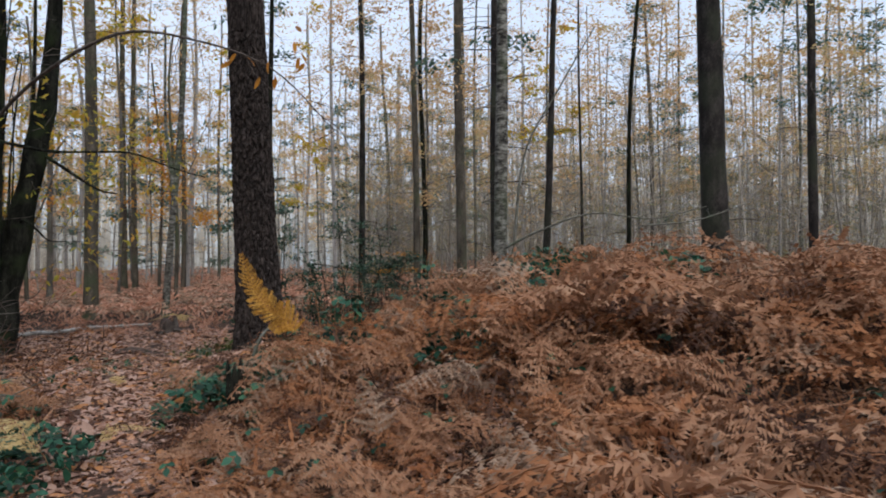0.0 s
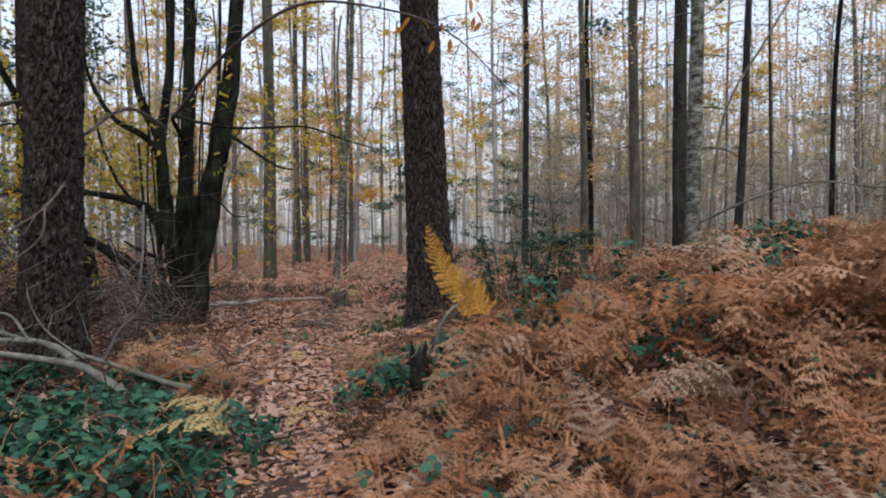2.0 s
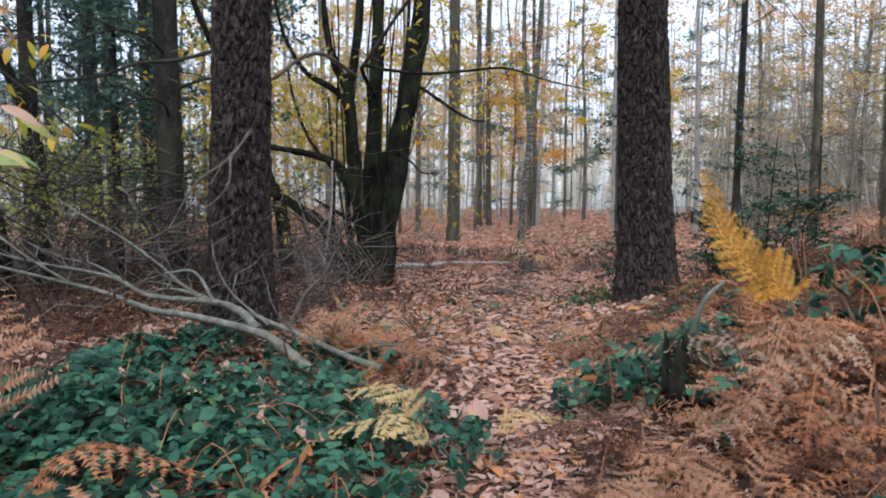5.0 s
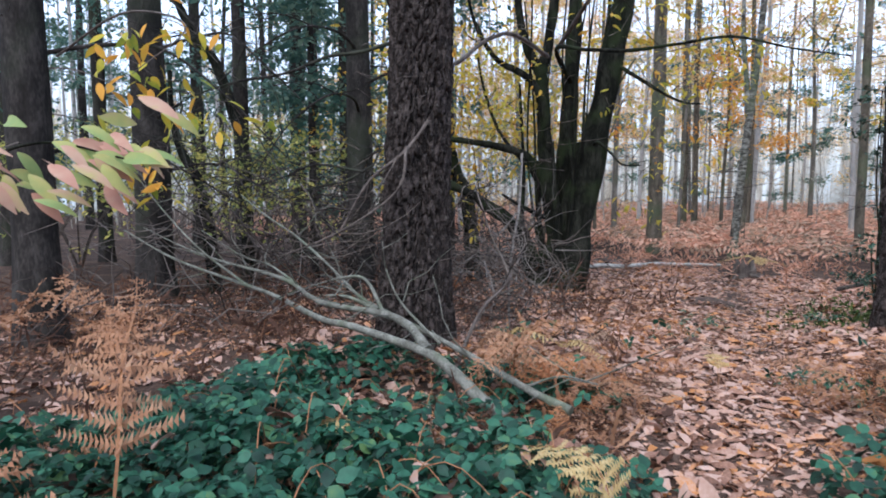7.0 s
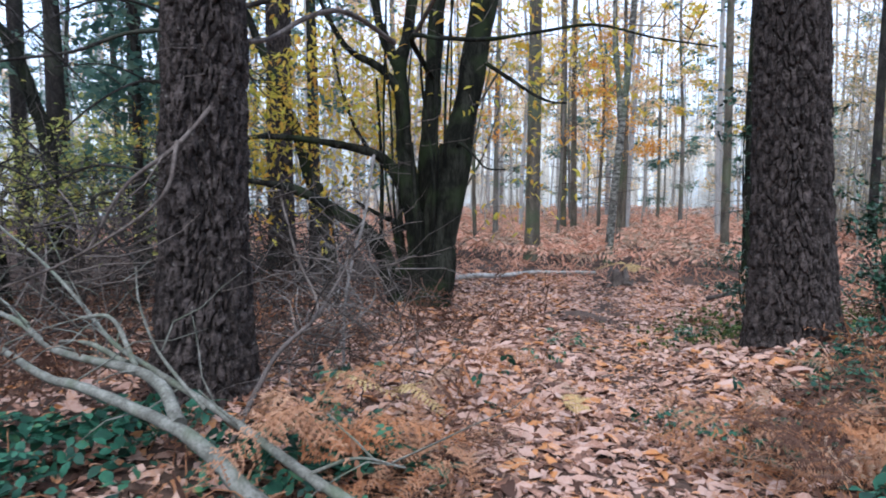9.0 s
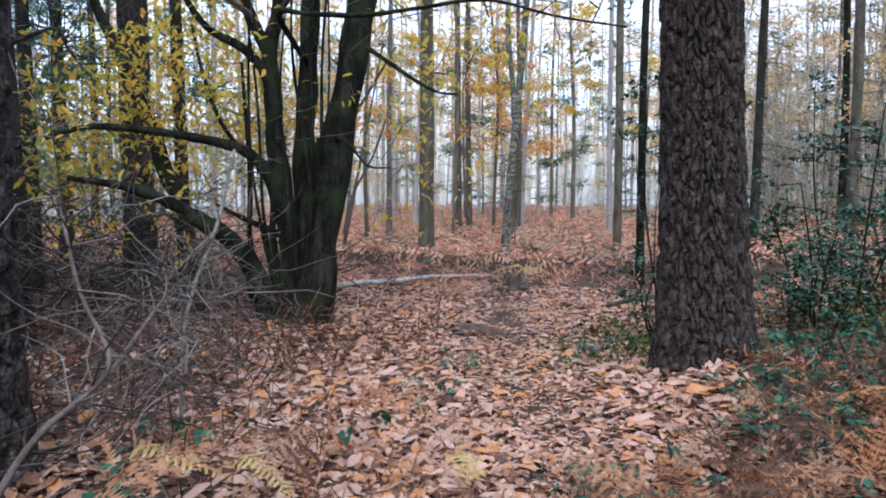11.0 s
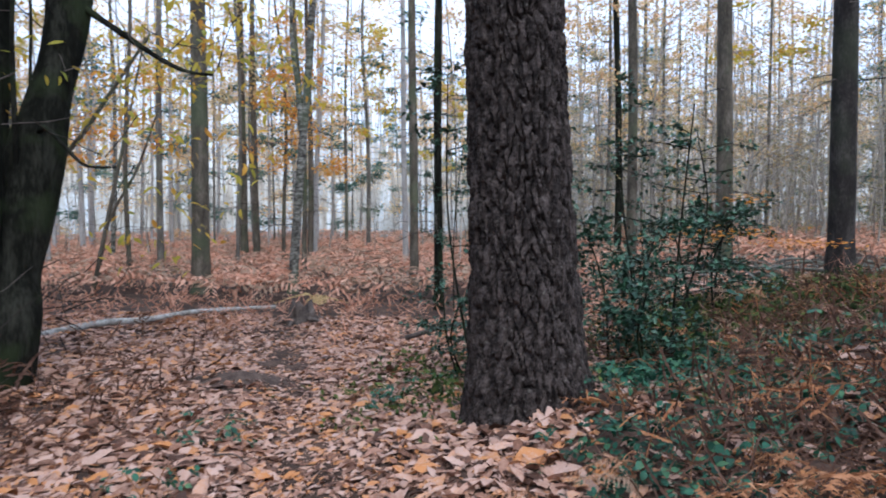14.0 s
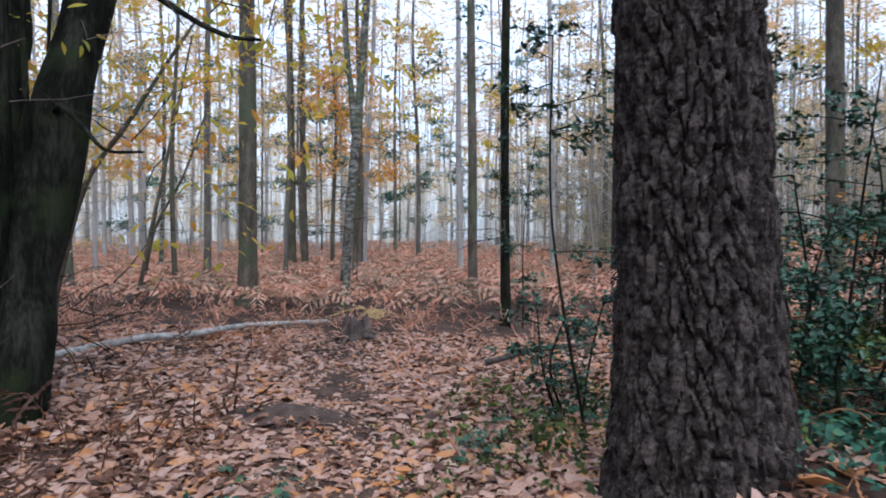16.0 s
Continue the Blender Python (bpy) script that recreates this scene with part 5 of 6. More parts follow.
WAY = np.vstack([WAY[:-1] + (WAY[1:] - WAY[:-1]) * f for f in (0.0, 0.33, 0.66)] + [WAY[-1:]])


def way_gap(x, y):
    return np.min(np.hypot(x[:, None] - WAY[None, :, 0], y[:, None] - WAY[None, :, 1]), 1)


def clump(x, y):
    """Hollows between the mounds of bracken."""
    return 0.5 * np.sin(2.1 * x + 1.3 * np.sin(1.1 * y)) * np.sin(1.7 * y + 0.9 * np.sin(1.5 * x)) + 0.35 * np.sin(3.7 * x - 2.3 * y + 1)


def bracken_share(x, y):
    """How thick the bracken stands, 0 to 1."""
    e = x - path_x(y)
    s = np.zeros_like(x)
    s = np.where((y < 8) & (e > 0.28), smooth01((e - 0.2) / 0.25), s)
    s = np.where((y < 3.3) & (e < -0.55), np.where(x < -3.2, 0.3, 0.6), s)
    s = np.where((x < -5.8) & (y > 2) & (y < 7), 0.07, s)
    s = np.where((y > 4.6) & (y < 7.6) & (e < -0.5) & (e > -2.2), 0.36, s)
    s = np.where((y >= 8) & (y < 14) & (x > -1.9), 0.12 + 0.88 * smooth01((x - 0.2) / 2.0), s)
    s = np.where((y >= 6.6) & (y < 8.6) & (e > 0.5), np.maximum(0.15, smooth01((x + 1.4) / 1.6)), s)
    s = np.where((y >= 13.0) & ((np.abs(e) > 0.6) | (y > 15.5)), smooth01((y - 13.3) / 1.6) * (1 - 0.8 * np.exp(-((x - 2.6) / 3.2) ** 2 - ((y - 19) / 3.0) ** 2)), s)
    s = np.where((x > -0.8) & (x < 5.5) & (y > 12.4) & (y < 22), s * 0.25, s)
    for bx, by, br in BRAMBLES:
        s = s * (1 - 0.97 * np.exp(-((x - bx) ** 2 + (y - by) ** 2) / (br * 0.9) ** 2))
    s = s * (1 - 0.75 * smooth01((clump(x, y) - 0.45) / 0.25) * (y < 14))
    s = np.where(np.hypot(x + 2.79, y - 9.92) < 0.6, 0, s)
    s = np.where(np.hypot(x + 1.68, y - 5.3) < 0.35, 0, s)
    return s


def sow(n, x0, x1, y0, y1):
    x, y = rng.uniform(x0, x1, n), rng.uniform(y0, y1, n)
    keep = rng.random(n) < bracken_share(x, y)
    return x[keep], y[keep]


def frond_poses(x, y, lo=0.75, hi=1.25, tilt=0.2):
    n = len(x)
    return poses(on_land(x, y), rng.uniform(0, 6.28, n), rng.normal(0, tilt, n), rng.normal(0.05, tilt, n), rng.uniform(lo, hi, n))


x, y = sow(5000, -8.5, 9.5, -2, 14)
gap = way_gap(x, y)
x, y, gap = x[gap > 0.5], y[gap > 0.5], gap[gap > 0.5]
low = (y > 7.6) | (x < path_x(y) - 0.3) & (y > 4.4)
near = gap < np.where(x < -2.5, 4.8, 3.5)
far = ~near
size = np.where(low, 0.6, 1.0) * np.where(gap < 1.3, 0.68, 1.0) * np.where((y > 3.0) & (x < 0.6) & (x > path_x(y)), 0.70, 1.0) * (1.05 - 0.5 * np.clip(clump(x, y), -0.5, 0.8))
side = far & ((x > 0.75 * y + 1.2) | (y < -0.5))
for sel, shapes, name in ((near, NEAR_FRONDS, "bracken_bed"), (far & ~side, MID_FRONDS, "bracken_bank"), (side, FAR_FRONDS, "bracken_margin")):
    m = frond_poses(x[sel], y[sel], 0.75, 1.15)
    # beside the path they lean away from it
    edge = gap[sel] < 1.3
    away = np.where(x[sel] > path_x(y[sel]), rng.normal(0.5, 0.9, sel.sum()), rng.normal(3.64, 0.9, sel.sum()))
    m2 = poses(on_land(x[sel], y[sel]), away, rng.normal(0, 0.2, sel.sum()), rng.normal(0.05, 0.2, sel.sum()), rng.uniform(0.75, 1.15, sel.sum()))
    m[edge] = m2[edge]
    m[:, :3, :3] *= size[sel][:, None, None]
    clear = np.ones(len(m), bool)
    for reach in ((0.5, 0, 0.4), (0.9, 0, 0.4), (1.3, 0, 0.3)):
        q = np.einsum("nij,j->ni", m[:, :3, :3], np.array(reach)) + m[:, :3, 3]
        clear &= way_gap(q[:, 0], q[:, 1]) > 0.4
    m = m[clear]
    single(name, scatter(shapes, m), FERN_MATS, "thick bed of dead rust-brown bracken fronds", "bracken", kind="stuff", smooth=False)
# lower layer mostly in the dark tone: shade of the hollows as colour
x, y = sow(2200, -8.5, 9.0, -2, 14)
keep = way_gap(x, y) > 0.6
m = frond_poses(x[keep], y[keep], 0.7, 1.2, 0.5)
bank = (m[:, 1, 3] > 6.3) & (m[:, 0, 3] > -4.0)
single("crumpled_bracken", scatter(CURLED, m[~bank]) + scatter(FINE_CURLED, m[bank], rng.choice([0, 1, 4, 0, 1, 5], bank.sum())), FERN_MATS, "crumpled dead bracken, mostly darkened for shade, under the standing fronds", "bracken", kind="stuff", smooth=False)
x, y = sow(7600, -32, 15, 13.5, 42)
m = frond_poses(x, y, 0.8, 1.25)
thin = (y > 18.5) | (rng.random(len(y)) < 0.62)
x, y, m = x[thin], y[thin], m[thin]
close = y < 18.5
m[close, :3, :3] *= 0.9
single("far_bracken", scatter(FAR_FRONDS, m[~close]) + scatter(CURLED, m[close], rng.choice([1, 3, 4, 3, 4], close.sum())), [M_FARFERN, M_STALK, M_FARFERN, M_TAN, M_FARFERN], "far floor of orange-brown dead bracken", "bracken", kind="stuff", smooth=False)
n = 620
x, y = rng.uniform(-2.2, 2.4, n), rng.uniform(7.4, 12.2, n)
keep = (np.hypot(x + 2.4, y - 10.0) > 1.0) & (x > path_x(y) + 0.9) & (rng.random(n) < 0.5 + 0.5 * np.sin(2.3 * x) * np.sin(1.9 * y))
m = frond_poses(x[keep], y[keep], 0.7, 1.2, 0.5)
single("collapsed_bracken", scatter(FINE_CURLED, m, rng.choice([0, 1, 4, 0, 1, 4, 2], keep.sum())), FERN_MATS, "collapsed dark brown bracken on the mossy bank", "bracken", kind="stuff", smooth=False)
# low mounds of collapsed bracken at the path's western edge, and under the conifers a floor coloured dark for their
# shade
x, y = rng.normal(-3.78, 0.30, 170), rng.normal(5.8, 0.5, 170)
ok = (way_gap(x, y) > 0.62) & (np.hypot(x + 5.5, y - 5.94) > 0.7)
m = frond_poses(x[ok], y[ok], 0.5, 0.85, 0.5)
m[:, 2, :3] *= 0.55
MATTED = [frond(70 + k, 9, 5, 0.6, 0.2, 0.15, 0.5, 0.2, 0.24, detail=1, tone=(3, 4, 4, 0, 4)[k]) for k in range(5)]
single("bracken_mound", scatter(MATTED, m), FERN_MATS, "low mound of collapsed pinkish-brown bracken beside the path", "bracken", kind="stuff", smooth=False)
x, y = rng.uniform(-12, -5.6, 480), rng.uniform(2.2, 11.5, 480)
m = frond_poses(x, y, 0.7, 1.2, 0.5)
single("shaded_bracken", scatter(CURLED, m, rng.choice([0, 1, 2], len(x))), FERN_MATS, "flattened bracken coloured dark brown for the shade under the conifers", "bracken", kind="stuff", smooth=False)
# fronds beaten down along the eastern edge of the path
y = rng.uniform(2.4, 7.6, 380)
x = path_x(y) + 0.42 + 1.7 * rng.random(380) ** 1.2
ok = np.ones(380, bool)
for bx, by, br in BRAMBLES:
    ok &= np.hypot(x - bx, y - by) > br * 0.75
x, y = x[ok], y[ok]
flat = np.arange(len(x)) % 4 == 0
m = frond_poses(x, y, 0.5, 0.8, 0.4)
m[:, 2, :3] *= 0.62
single("flattened_bracken", scatter(NEAR_FRONDS, m[flat]) + scatter(FINE_CURLED, m[~flat], rng.choice([0, 2, 3, 3, 5], (~flat).sum())), FERN_MATS, "pinkish-brown bracken beaten flat beside the path", "bracken", kind="stuff", smooth=False)
n = 430
x, y = rng.uniform(-2.3, 1.6, n), rng.uniform(6.8, 11.8, n)
ok = (np.hypot(x + 2.4, y - 10.0) > 1.0) & (x > path_x(y) + 1.0)
m = frond_poses(x[ok], y[ok], 0.45, 0.85, 0.5)
m[:, 2, :3] *= 0.6
single("matted_bracken", scatter(FINE_CURLED, m, rng.choice([0, 1, 4, 0, 1, 4, 2], ok.sum())), FERN_MATS, "matted brown bracken and stalks on the bank", "bracken", kind="stuff", smooth=False)
# and the last of it under the far stand
x, y = rng.uniform(-40, 20, 1700), rng.uniform(38, 62, 1700)
single("farthest_bracken", scatter(FAR_FRONDS, frond_poses(x, y, 1.0, 1.7)), [M_FARFERN, M_STALK, M_FARFERN, M_TAN, M_FARFERN], "haze-paled bracken under the farthest trees", "bracken", kind="stuff", smooth=False)
# fronds at the eastern bank seen against the trees
x, y = rng.uniform(8.5, 17, 1500), rng.uniform(2, 18, 1500)
single("bank_bracken", scatter(FAR_FRONDS, frond_poses(x, y, 0.8, 1.3)), FERN_MATS, "dead bracken running up the far bank", "bracken", kind="stuff", smooth=False)


def frond_thing(x, y, yaw, size, shape, mat, label, tilt=0.0, up=0.0, roll=0.0):
    top = thing("bracken_frond", label, "fern frond", (x, y, float(land(x, y)) + up), "single bracken fronds")
    top.rotation_euler = (radians(roll), radians(tilt), radians(yaw))
    top.scale = (size,) * 3
    part("blade", [(*shape[0][:2], 0)], mat, top, smooth=False, kind="stuff")
    part("stalk", [(v, p, 0) for v, p, _ in shape[1:]], M_STALK, top)
    return top


FINE = [frond(80 + k, 16, 11, 1.0, 0.45, 0.2, 0.10, 0.28, 0.20, plump=1.7) for k in range(4)]

GOLD = frond(91, 26, 12, 1.0, crumple=0.26, stalk=0.40, width=0.15, plump=1.5, way=[(0, 0, -0.5), (-0.02, 0, -0.2), (-0.06, -0.01, 0.02), (-0.22, -0.03, 0.14), (-0.36, -0.05, 0.32), (-0.45, -0.08, 0.60)], facing=(-0.4, 0.9, 0.15))
frond_thing(-1.10, 5.14, 0, 1.0, GOLD, M_GOLD, "golden yellow bracken frond standing above the dead ferns", 0, 0.62)
frond_thing(-0.20, 2.65, -35, 0.75, FINE[0], M_GOLD, "yellow-tipped bracken frond lying over brown fern")
for x, y, yaw, size, k, mat in ((-2.5, 4.25, 200, 0.8, 1, M_STRAW), (-2.75, 4.45, 160, 0.85, 2, M_STRAW), (-2.45, 4.6, 60, 0.6, 3, M_STRAW), (-4.9, 6.3, 10, 0.6, 1, M_STRAW), (-4.6, 6.7, -20, 0.55, 2, M_STRAW), (-4.3, 4.1, 30, 0.5, 3, M_STRAW), (-3.5, 7.1, 120, 0.5, 0, M_STRAW), (0.45, 9.4, 20, 0.8, 1, M_STRAW), (-6.9, 16.6, 30, 0.9, 2, M_STRAW), (-6.6, 16.9, 200, 0.9, 3, M_STRAW), (-6.4, 16.3, 120, 0.8, 1, M_STRAW)):
    frond_thing(x, y, yaw, size, FINE[k], mat, "half-withered straw-yellow bracken frond")
for k in range(32):
    bx, by, br = BRAMBLES[rng.integers(0, 9)]
    a, d = rng.uniform(0, 6.28), br * rng.uniform(0.2, 1.0)
    x, y = bx + d * math.cos(a), by + d * math.sin(a)
    if way_gap(np.array([x]), np.array([y]))[0] < 0.95:
        continue
    frond_thing(x, y, rng.uniform(0, 360), rng.uniform(0.38, 0.62), NEAR_FRONDS[k % 9], (M_TAN, M_BRACKEN, M_BROWN)[k % 3], "withered brown bracken frond lying over brambles", rng.uniform(8, 26), 0.0, rng.normal(0, 20))
# bare arching stalks
for pts in ([(0.55, 2.0, 0.1), (0.5, 2.05, 0.55), (0.62, 2.1, 0.80), (0.85, 2.15, 0.72), (1.1, 2.2, 0.45)], [(-0.75, 4.3, 0.1), (-0.8, 4.32, 0.6), (-0.88, 4.36, 1.0), (-0.98, 4.4, 1.12)], [(-4.05, 2.7, 0.1), (-4.07, 2.72, 0.5), (-4.03, 2.75, 0.9)], [(-1.35, 4.75, 0.0), (-1.34, 4.76, 0.42)], [(-1.28, 4.85, 0.0), (-1.25, 4.85, 0.45)]):
    single("bracken_stalk", limb(pts, 0.0055, 0.003, 6, 0.05, 5), M_STALK, "bare brown bracken stalk", "fern stalk", group="bare stalks")

# ---- brambles, holly, moss ----


def compound_leaf(seed, size=0.075):
    g = np.random.default_rng(seed)
    out = []
    for a, s, off in ((0, 1.0, 0.03), (1.15, 0.85, 0.0), (-1.15, 0.85, 0.0)):
        v, q, _ = leaf_shape(size * s, size * s * 0.78, 0.18, 0.0, 4, g.uniform(0.1, 0.4))[0]
        v = v + (off, 0, 0)
        c, si = math.cos(a), math.sin(a)
        w = np.stack([v[:, 0] * c - v[:, 1] * si, v[:, 0] * si + v[:, 1] * c, v[:, 2]], -1)
        out.append((w, q, 0))
    return out


BLEAVES = [compound_leaf(k, 0.055 + 0.008 * k) for k in range(4)]


def bramble(x, y, r, height, n, label, canes=6, size=1.0):
    """A bramble patch: arching canes, three-part leaves facing the sky."""
    top = thing("bramble_patch", label, "bramble", (x, y, float(land(x, y))), "bramble patches")
    inv = top.matrix_world.inverted()
    d = r * np.sqrt(rng.random(n)) * rng.choice([0.6, 1.0, 1.15], n)
    a = rng.uniform(0, 6.28, n)
    px, py = x + d * np.cos(a), y + d * np.sin(a)
    h = height * (0.25 + 0.75 * rng.random(n) ** 0.7) * (1 - 0.55 * (d / (1.2 * r)) ** 2)
    m = poses(on_land(px, py, h), rng.uniform(0, 6.28, n), rng.normal(0, 0.42, n), rng.normal(0.1, 0.42, n), rng.uniform(0.5, 1.3, n) * size)
    o = part("foliage", scatter(BLEAVES, m), M_BRAMBLE, top, smooth=True, kind="stuff")
    o.matrix_parent_inverse = inv
    for k in range(canes):
        b = rng.uniform(0, 6.28)
        p0 = np.array([x + rng.normal(0, r * 0.3), y + rng.normal(0, r * 0.3)])
        p1 = p0 + np.array([math.cos(b), math.sin(b)]) * r * rng.uniform(0.6, 1.2)
        mid = (p0 + p1) / 2
        line = [(*p0, float(land(*p0)) - 0.02), (*mid, float(land(*mid)) + height * rng.uniform(0.7, 1.1)), (*p1, float(land(*p1)) + 0.05)]
        o = part("cane", limb(line, 0.004, 0.002, 4, 0, 5), M_STALK, top)
        o.matrix_parent_inverse = inv


for bx, by, br in BRAMBLES:
    bramble(bx, by, br, 0.36 if bx < -1 else 0.78, int(260 * br * br / 0.36), "green bramble leaves spreading over the ground")
for bx, by, br, n in ((-2.0, 8.8, 0.5, 90), (-1.5, 9.6, 0.6, 120), (-2.3, 9.0, 0.35, 70), (-1.2, 8.2, 0.45, 60), (-3.0, 7.6, 0.3, 40), (-4.7, 8.9, 0.25, 22), (-4.9, 9.9, 0.35, 40), (-3.4, 11.9, 0.5, 80), (-5.3, 7.0, 0.25, 24), (-2.5, 7.3, 0.4, 60), (-3.9, 11.0, 0.3, 30), (-0.4, 9.2, 0.6, 90), (-4.45, 6.0, 0.3, 40), (-1.0, 10.6, 0.6, 150), (-0.5, 8.6, 0.7, 110), (-1.7, 10.4, 0.5, 110), (-0.2, 10.2, 0.7, 110), (-2.05, 9.85, 0.4, 110), (-1.75, 10.3, 0.5, 130), (-2.3, 10.5, 0.4, 90), (-1.45, 9.6, 0.5, 110), (-2.1, 8.3, 0.6, 110), (-1.3, 8.9, 0.6, 100), (-0.8, 7.9, 0.6, 90), (-1.6, 7.5, 0.5, 80), (-1.9, 8.0, 0.5, 70), (-5.0, 5.2, 0.45, 120), (-4.3, 5.5, 0.4, 110), (-4.0, 5.9, 0.35, 70), (-5.2, 4.6, 0.5, 120)):
    bramble(bx, by, br, 0.16 if by > 6.1 else 0.24, n, "sparse low bramble sprigs among fallen leaves", 3, 0.66 if by > 6.1 else 1.05)


x, y = sow(2600, -6.5, 6.5, 0.5, 12.5)
keep = (way_gap(x, y) > 0.5) & (rng.random(len(x)) < np.where(clump(x, y) > 0.1, 1.0, 0.25))
x, y = x[keep], y[keep]
n = len(x)
m = poses(on_land(x, y, rng.uniform(0.12, 0.5, n)), rng.uniform(0, 6.28, n), rng.normal(0, 0.35, n), rng.normal(0.1, 0.35, n), rng.uniform(0.6, 1.2, n))
single("bramble_sprigs", scatter(BLEAVES, m), M_BRAMBLE, "green bramble leaves showing through the dead bracken", "bramble", kind="stuff")


def holly_leaf(size=0.06):
    u = np.linspace(0, 1, 6)
    w = size * 0.24 * np.array([0.15, 1.0, 0.72, 1.0, 0.62, 0.05])
    z = size * 0.12 * np.sin(u * 7)
    mid = np.stack([u * size, 0 * u, z * 0.3], -1)
    v = np.vstack([mid, mid + np.stack([0 * u, w, size * 0.10 + z], -1), mid + np.stack([0 * u, -w, size * 0.10 - z], -1)])
    i = np.arange(5)
    return [(v, np.concatenate([np.stack([i, i + 1, i + 7, i + 6], -1), np.stack([i, i + 12, i + 13, i + 1], -1)]), 0)]


def holly(x, y, r, height, label, branches, leaves_per=34, low=0.1, stems=3):
    """Holly: a few thin upright stems, side sprays held level, spiny leaves along them."""
    top = thing("holly_bush", label, "holly", (x, y, float(land(x, y))), "holly")
    inv = top.matrix_world.inverted()
    z0 = float(land(x, y)) - 0.05
    trunks, pl = [], []
    for k in range(stems):
        a = 6.28 * k / stems + rng.uniform(0, 1)
        b0 = np.array([x + 0.15 * r * math.cos(a), y + 0.15 * r * math.sin(a), z0])
        e = np.array([x + 0.45 * r * math.cos(a), y + 0.45 * r * math.sin(a), z0 + height * rng.uniform(0.75, 1.0)])
        line = bend([b0, (b0 + e) / 2 + rng.normal(0, 0.06, 3), e], 8)
        trunks.append(line)
        o = part("stem", tube(line, np.linspace(0.014, 0.005, len(line)), 6, 0.1), M_COPPICE, top)
        o.matrix_parent_inverse = inv
    for k in range(branches):
        line = trunks[k % stems]
        b0 = line[int(len(line) * rng.uniform(low, 0.99))]
        a, L = rng.uniform(0, 6.28), r * rng.uniform(0.35, 0.95) * (1.1 - 0.5 * (b0[2] - z0) / height)
        e = b0 + np.array([math.cos(a) * L, math.sin(a) * L, L * rng.uniform(-0.1, 0.45)])
        tw = bend([b0, (b0 + e) / 2 + rng.normal(0, 0.04, 3), e], 5)
        o = part("spray", tube(tw, np.linspace(0.005, 0.002, len(tw)), 4, 0), M_COPPICE, top)
        o.matrix_parent_inverse = inv
        f = rng.uniform(0.2, 1, leaves_per)
        q = np.stack([np.interp(f * (len(tw) - 1), np.arange(len(tw)), tw[:, c]) for c in range(3)], -1)
        pl.append(q + rng.normal(0, 0.05, q.shape) * (1, 1, 0.6))
    p = np.concatenate(pl)
    n = len(p)
    m = poses(p, rng.uniform(0, 6.28, n), rng.normal(0, 0.5, n), rng.normal(0.1, 0.5, n), rng.uniform(0.8, 1.35, n))
    o = part("foliage", scatter([holly_leaf()], m), M_HOLLY, top, kind="stuff")
    o.matrix_parent_inverse = inv


holly(-2.0, 11.5, 0.95, 1.5, "glossy dark green holly bush behind the large pine", 42, 24, 0.05)
holly(-1.9, 10.7, 0.55, 0.7, "low dark holly growing at the foot of the large pine", 26, 22, 0.05)
holly(-1.6, 12.1, 1.0, 2.5, "airy young holly with spiny dark leaves", 26, 20, 0.35)
holly(-1.1, 12.7, 1.1, 1.15, "low glossy holly bush on the bank", 46, 24, 0.05)

holly(-3.15, 11.65, 0.85, 2.8, "thin young holly with spiny dark leaves", 22, 20, 0.45, 2)
holly(-3.4, 12.1, 0.7, 1.1, "thin clump of young holly", 26, 20, 0.25)
holly(-1.4, 15.2, 1.1, 1.1, "dark holly clump in the bracken", 40, 26, 0.2)
holly(-4.5, 17.8, 0.7, 3.6, "holly sprays on a thin tree", 24, 20, 0.25, 2)
# beech seedlings with level orange leaves
BL = [leaf_shape(0.07, 0.045, 0.1, 0, 4, 0.1)]
for bx, by, bz in ((-1.2, 12.4, 0.85), (-0.75, 12.9, 0.8), (-0.9, 12.6, 1.15), (0.2, 14.5, 0.55), (0.7, 15.0, 0.5)):
    top = thing("beech_seedling", "small beech seedling with level layers of orange leaves", "sapling", (bx, by, float(land(bx, by))), "beech seedlings")
    inv = top.matrix_world.inverted()
    z0 = float(land(bx, by))
    o = part("stem", limb([(bx, by, z0 - 0.05), (bx + 0.03, by, z0 + bz * 0.5), (bx, by + 0.02, z0 + bz)], 0.008, 0.003, 5), M_TWIG, top)
    o.matrix_parent_inverse = inv
    p = np.array([bx, by, z0 + bz]) + rng.normal(0, 1, (70, 3)) * (0.26, 0.26, 0.03)
    o = part("foliage", scatter(BL, poses(p, rng.uniform(0, 6.28, 70), rng.normal(0, 0.15, 70), rng.normal(0, 0.15, 70))), M_LEAF_ORANGE, top, kind="stuff")
    o.matrix_parent_inverse = inv
# moss and fine green on the bank beside the pine
n = 1800
mx, my = np.concatenate([rng.normal(-0.6, 0.7, n // 2), rng.normal(-3.4, 0.5, n // 12), rng.normal(-3.3, 0.6, n // 12), rng.normal(-0.6, 0.9, n // 3)]), np.concatenate([rng.normal(12.6, 0.8, n // 2), rng.normal(11.1, 0.6, n // 12), rng.normal(12.2, 0.6, n // 12), rng.normal(12.4, 1.0, n // 3)])
m = poses(on_land(mx, my, rng.uniform(0.0, 0.12, n)), rng.uniform(0, 6.28, n), rng.normal(0, 0.6, n), rng.normal(0, 0.6, n), rng.uniform(0.5, 1.3, n))
single("moss_cushions", scatter([spray(7, 0.05, 0.05, 0.6, 50 + k) for k in range(3)], m), M_MOSS, "moss and fine green growth on the bank", "moss", kind="stuff", smooth=False)

# ---- hanging leaves near the path ----
sap = thing("chestnut_sapling", "overhanging chestnut sapling with drooping pink and pale green leaves", "sapling", (-5.6, 2.6, float(land(-5.6, 2.6))))
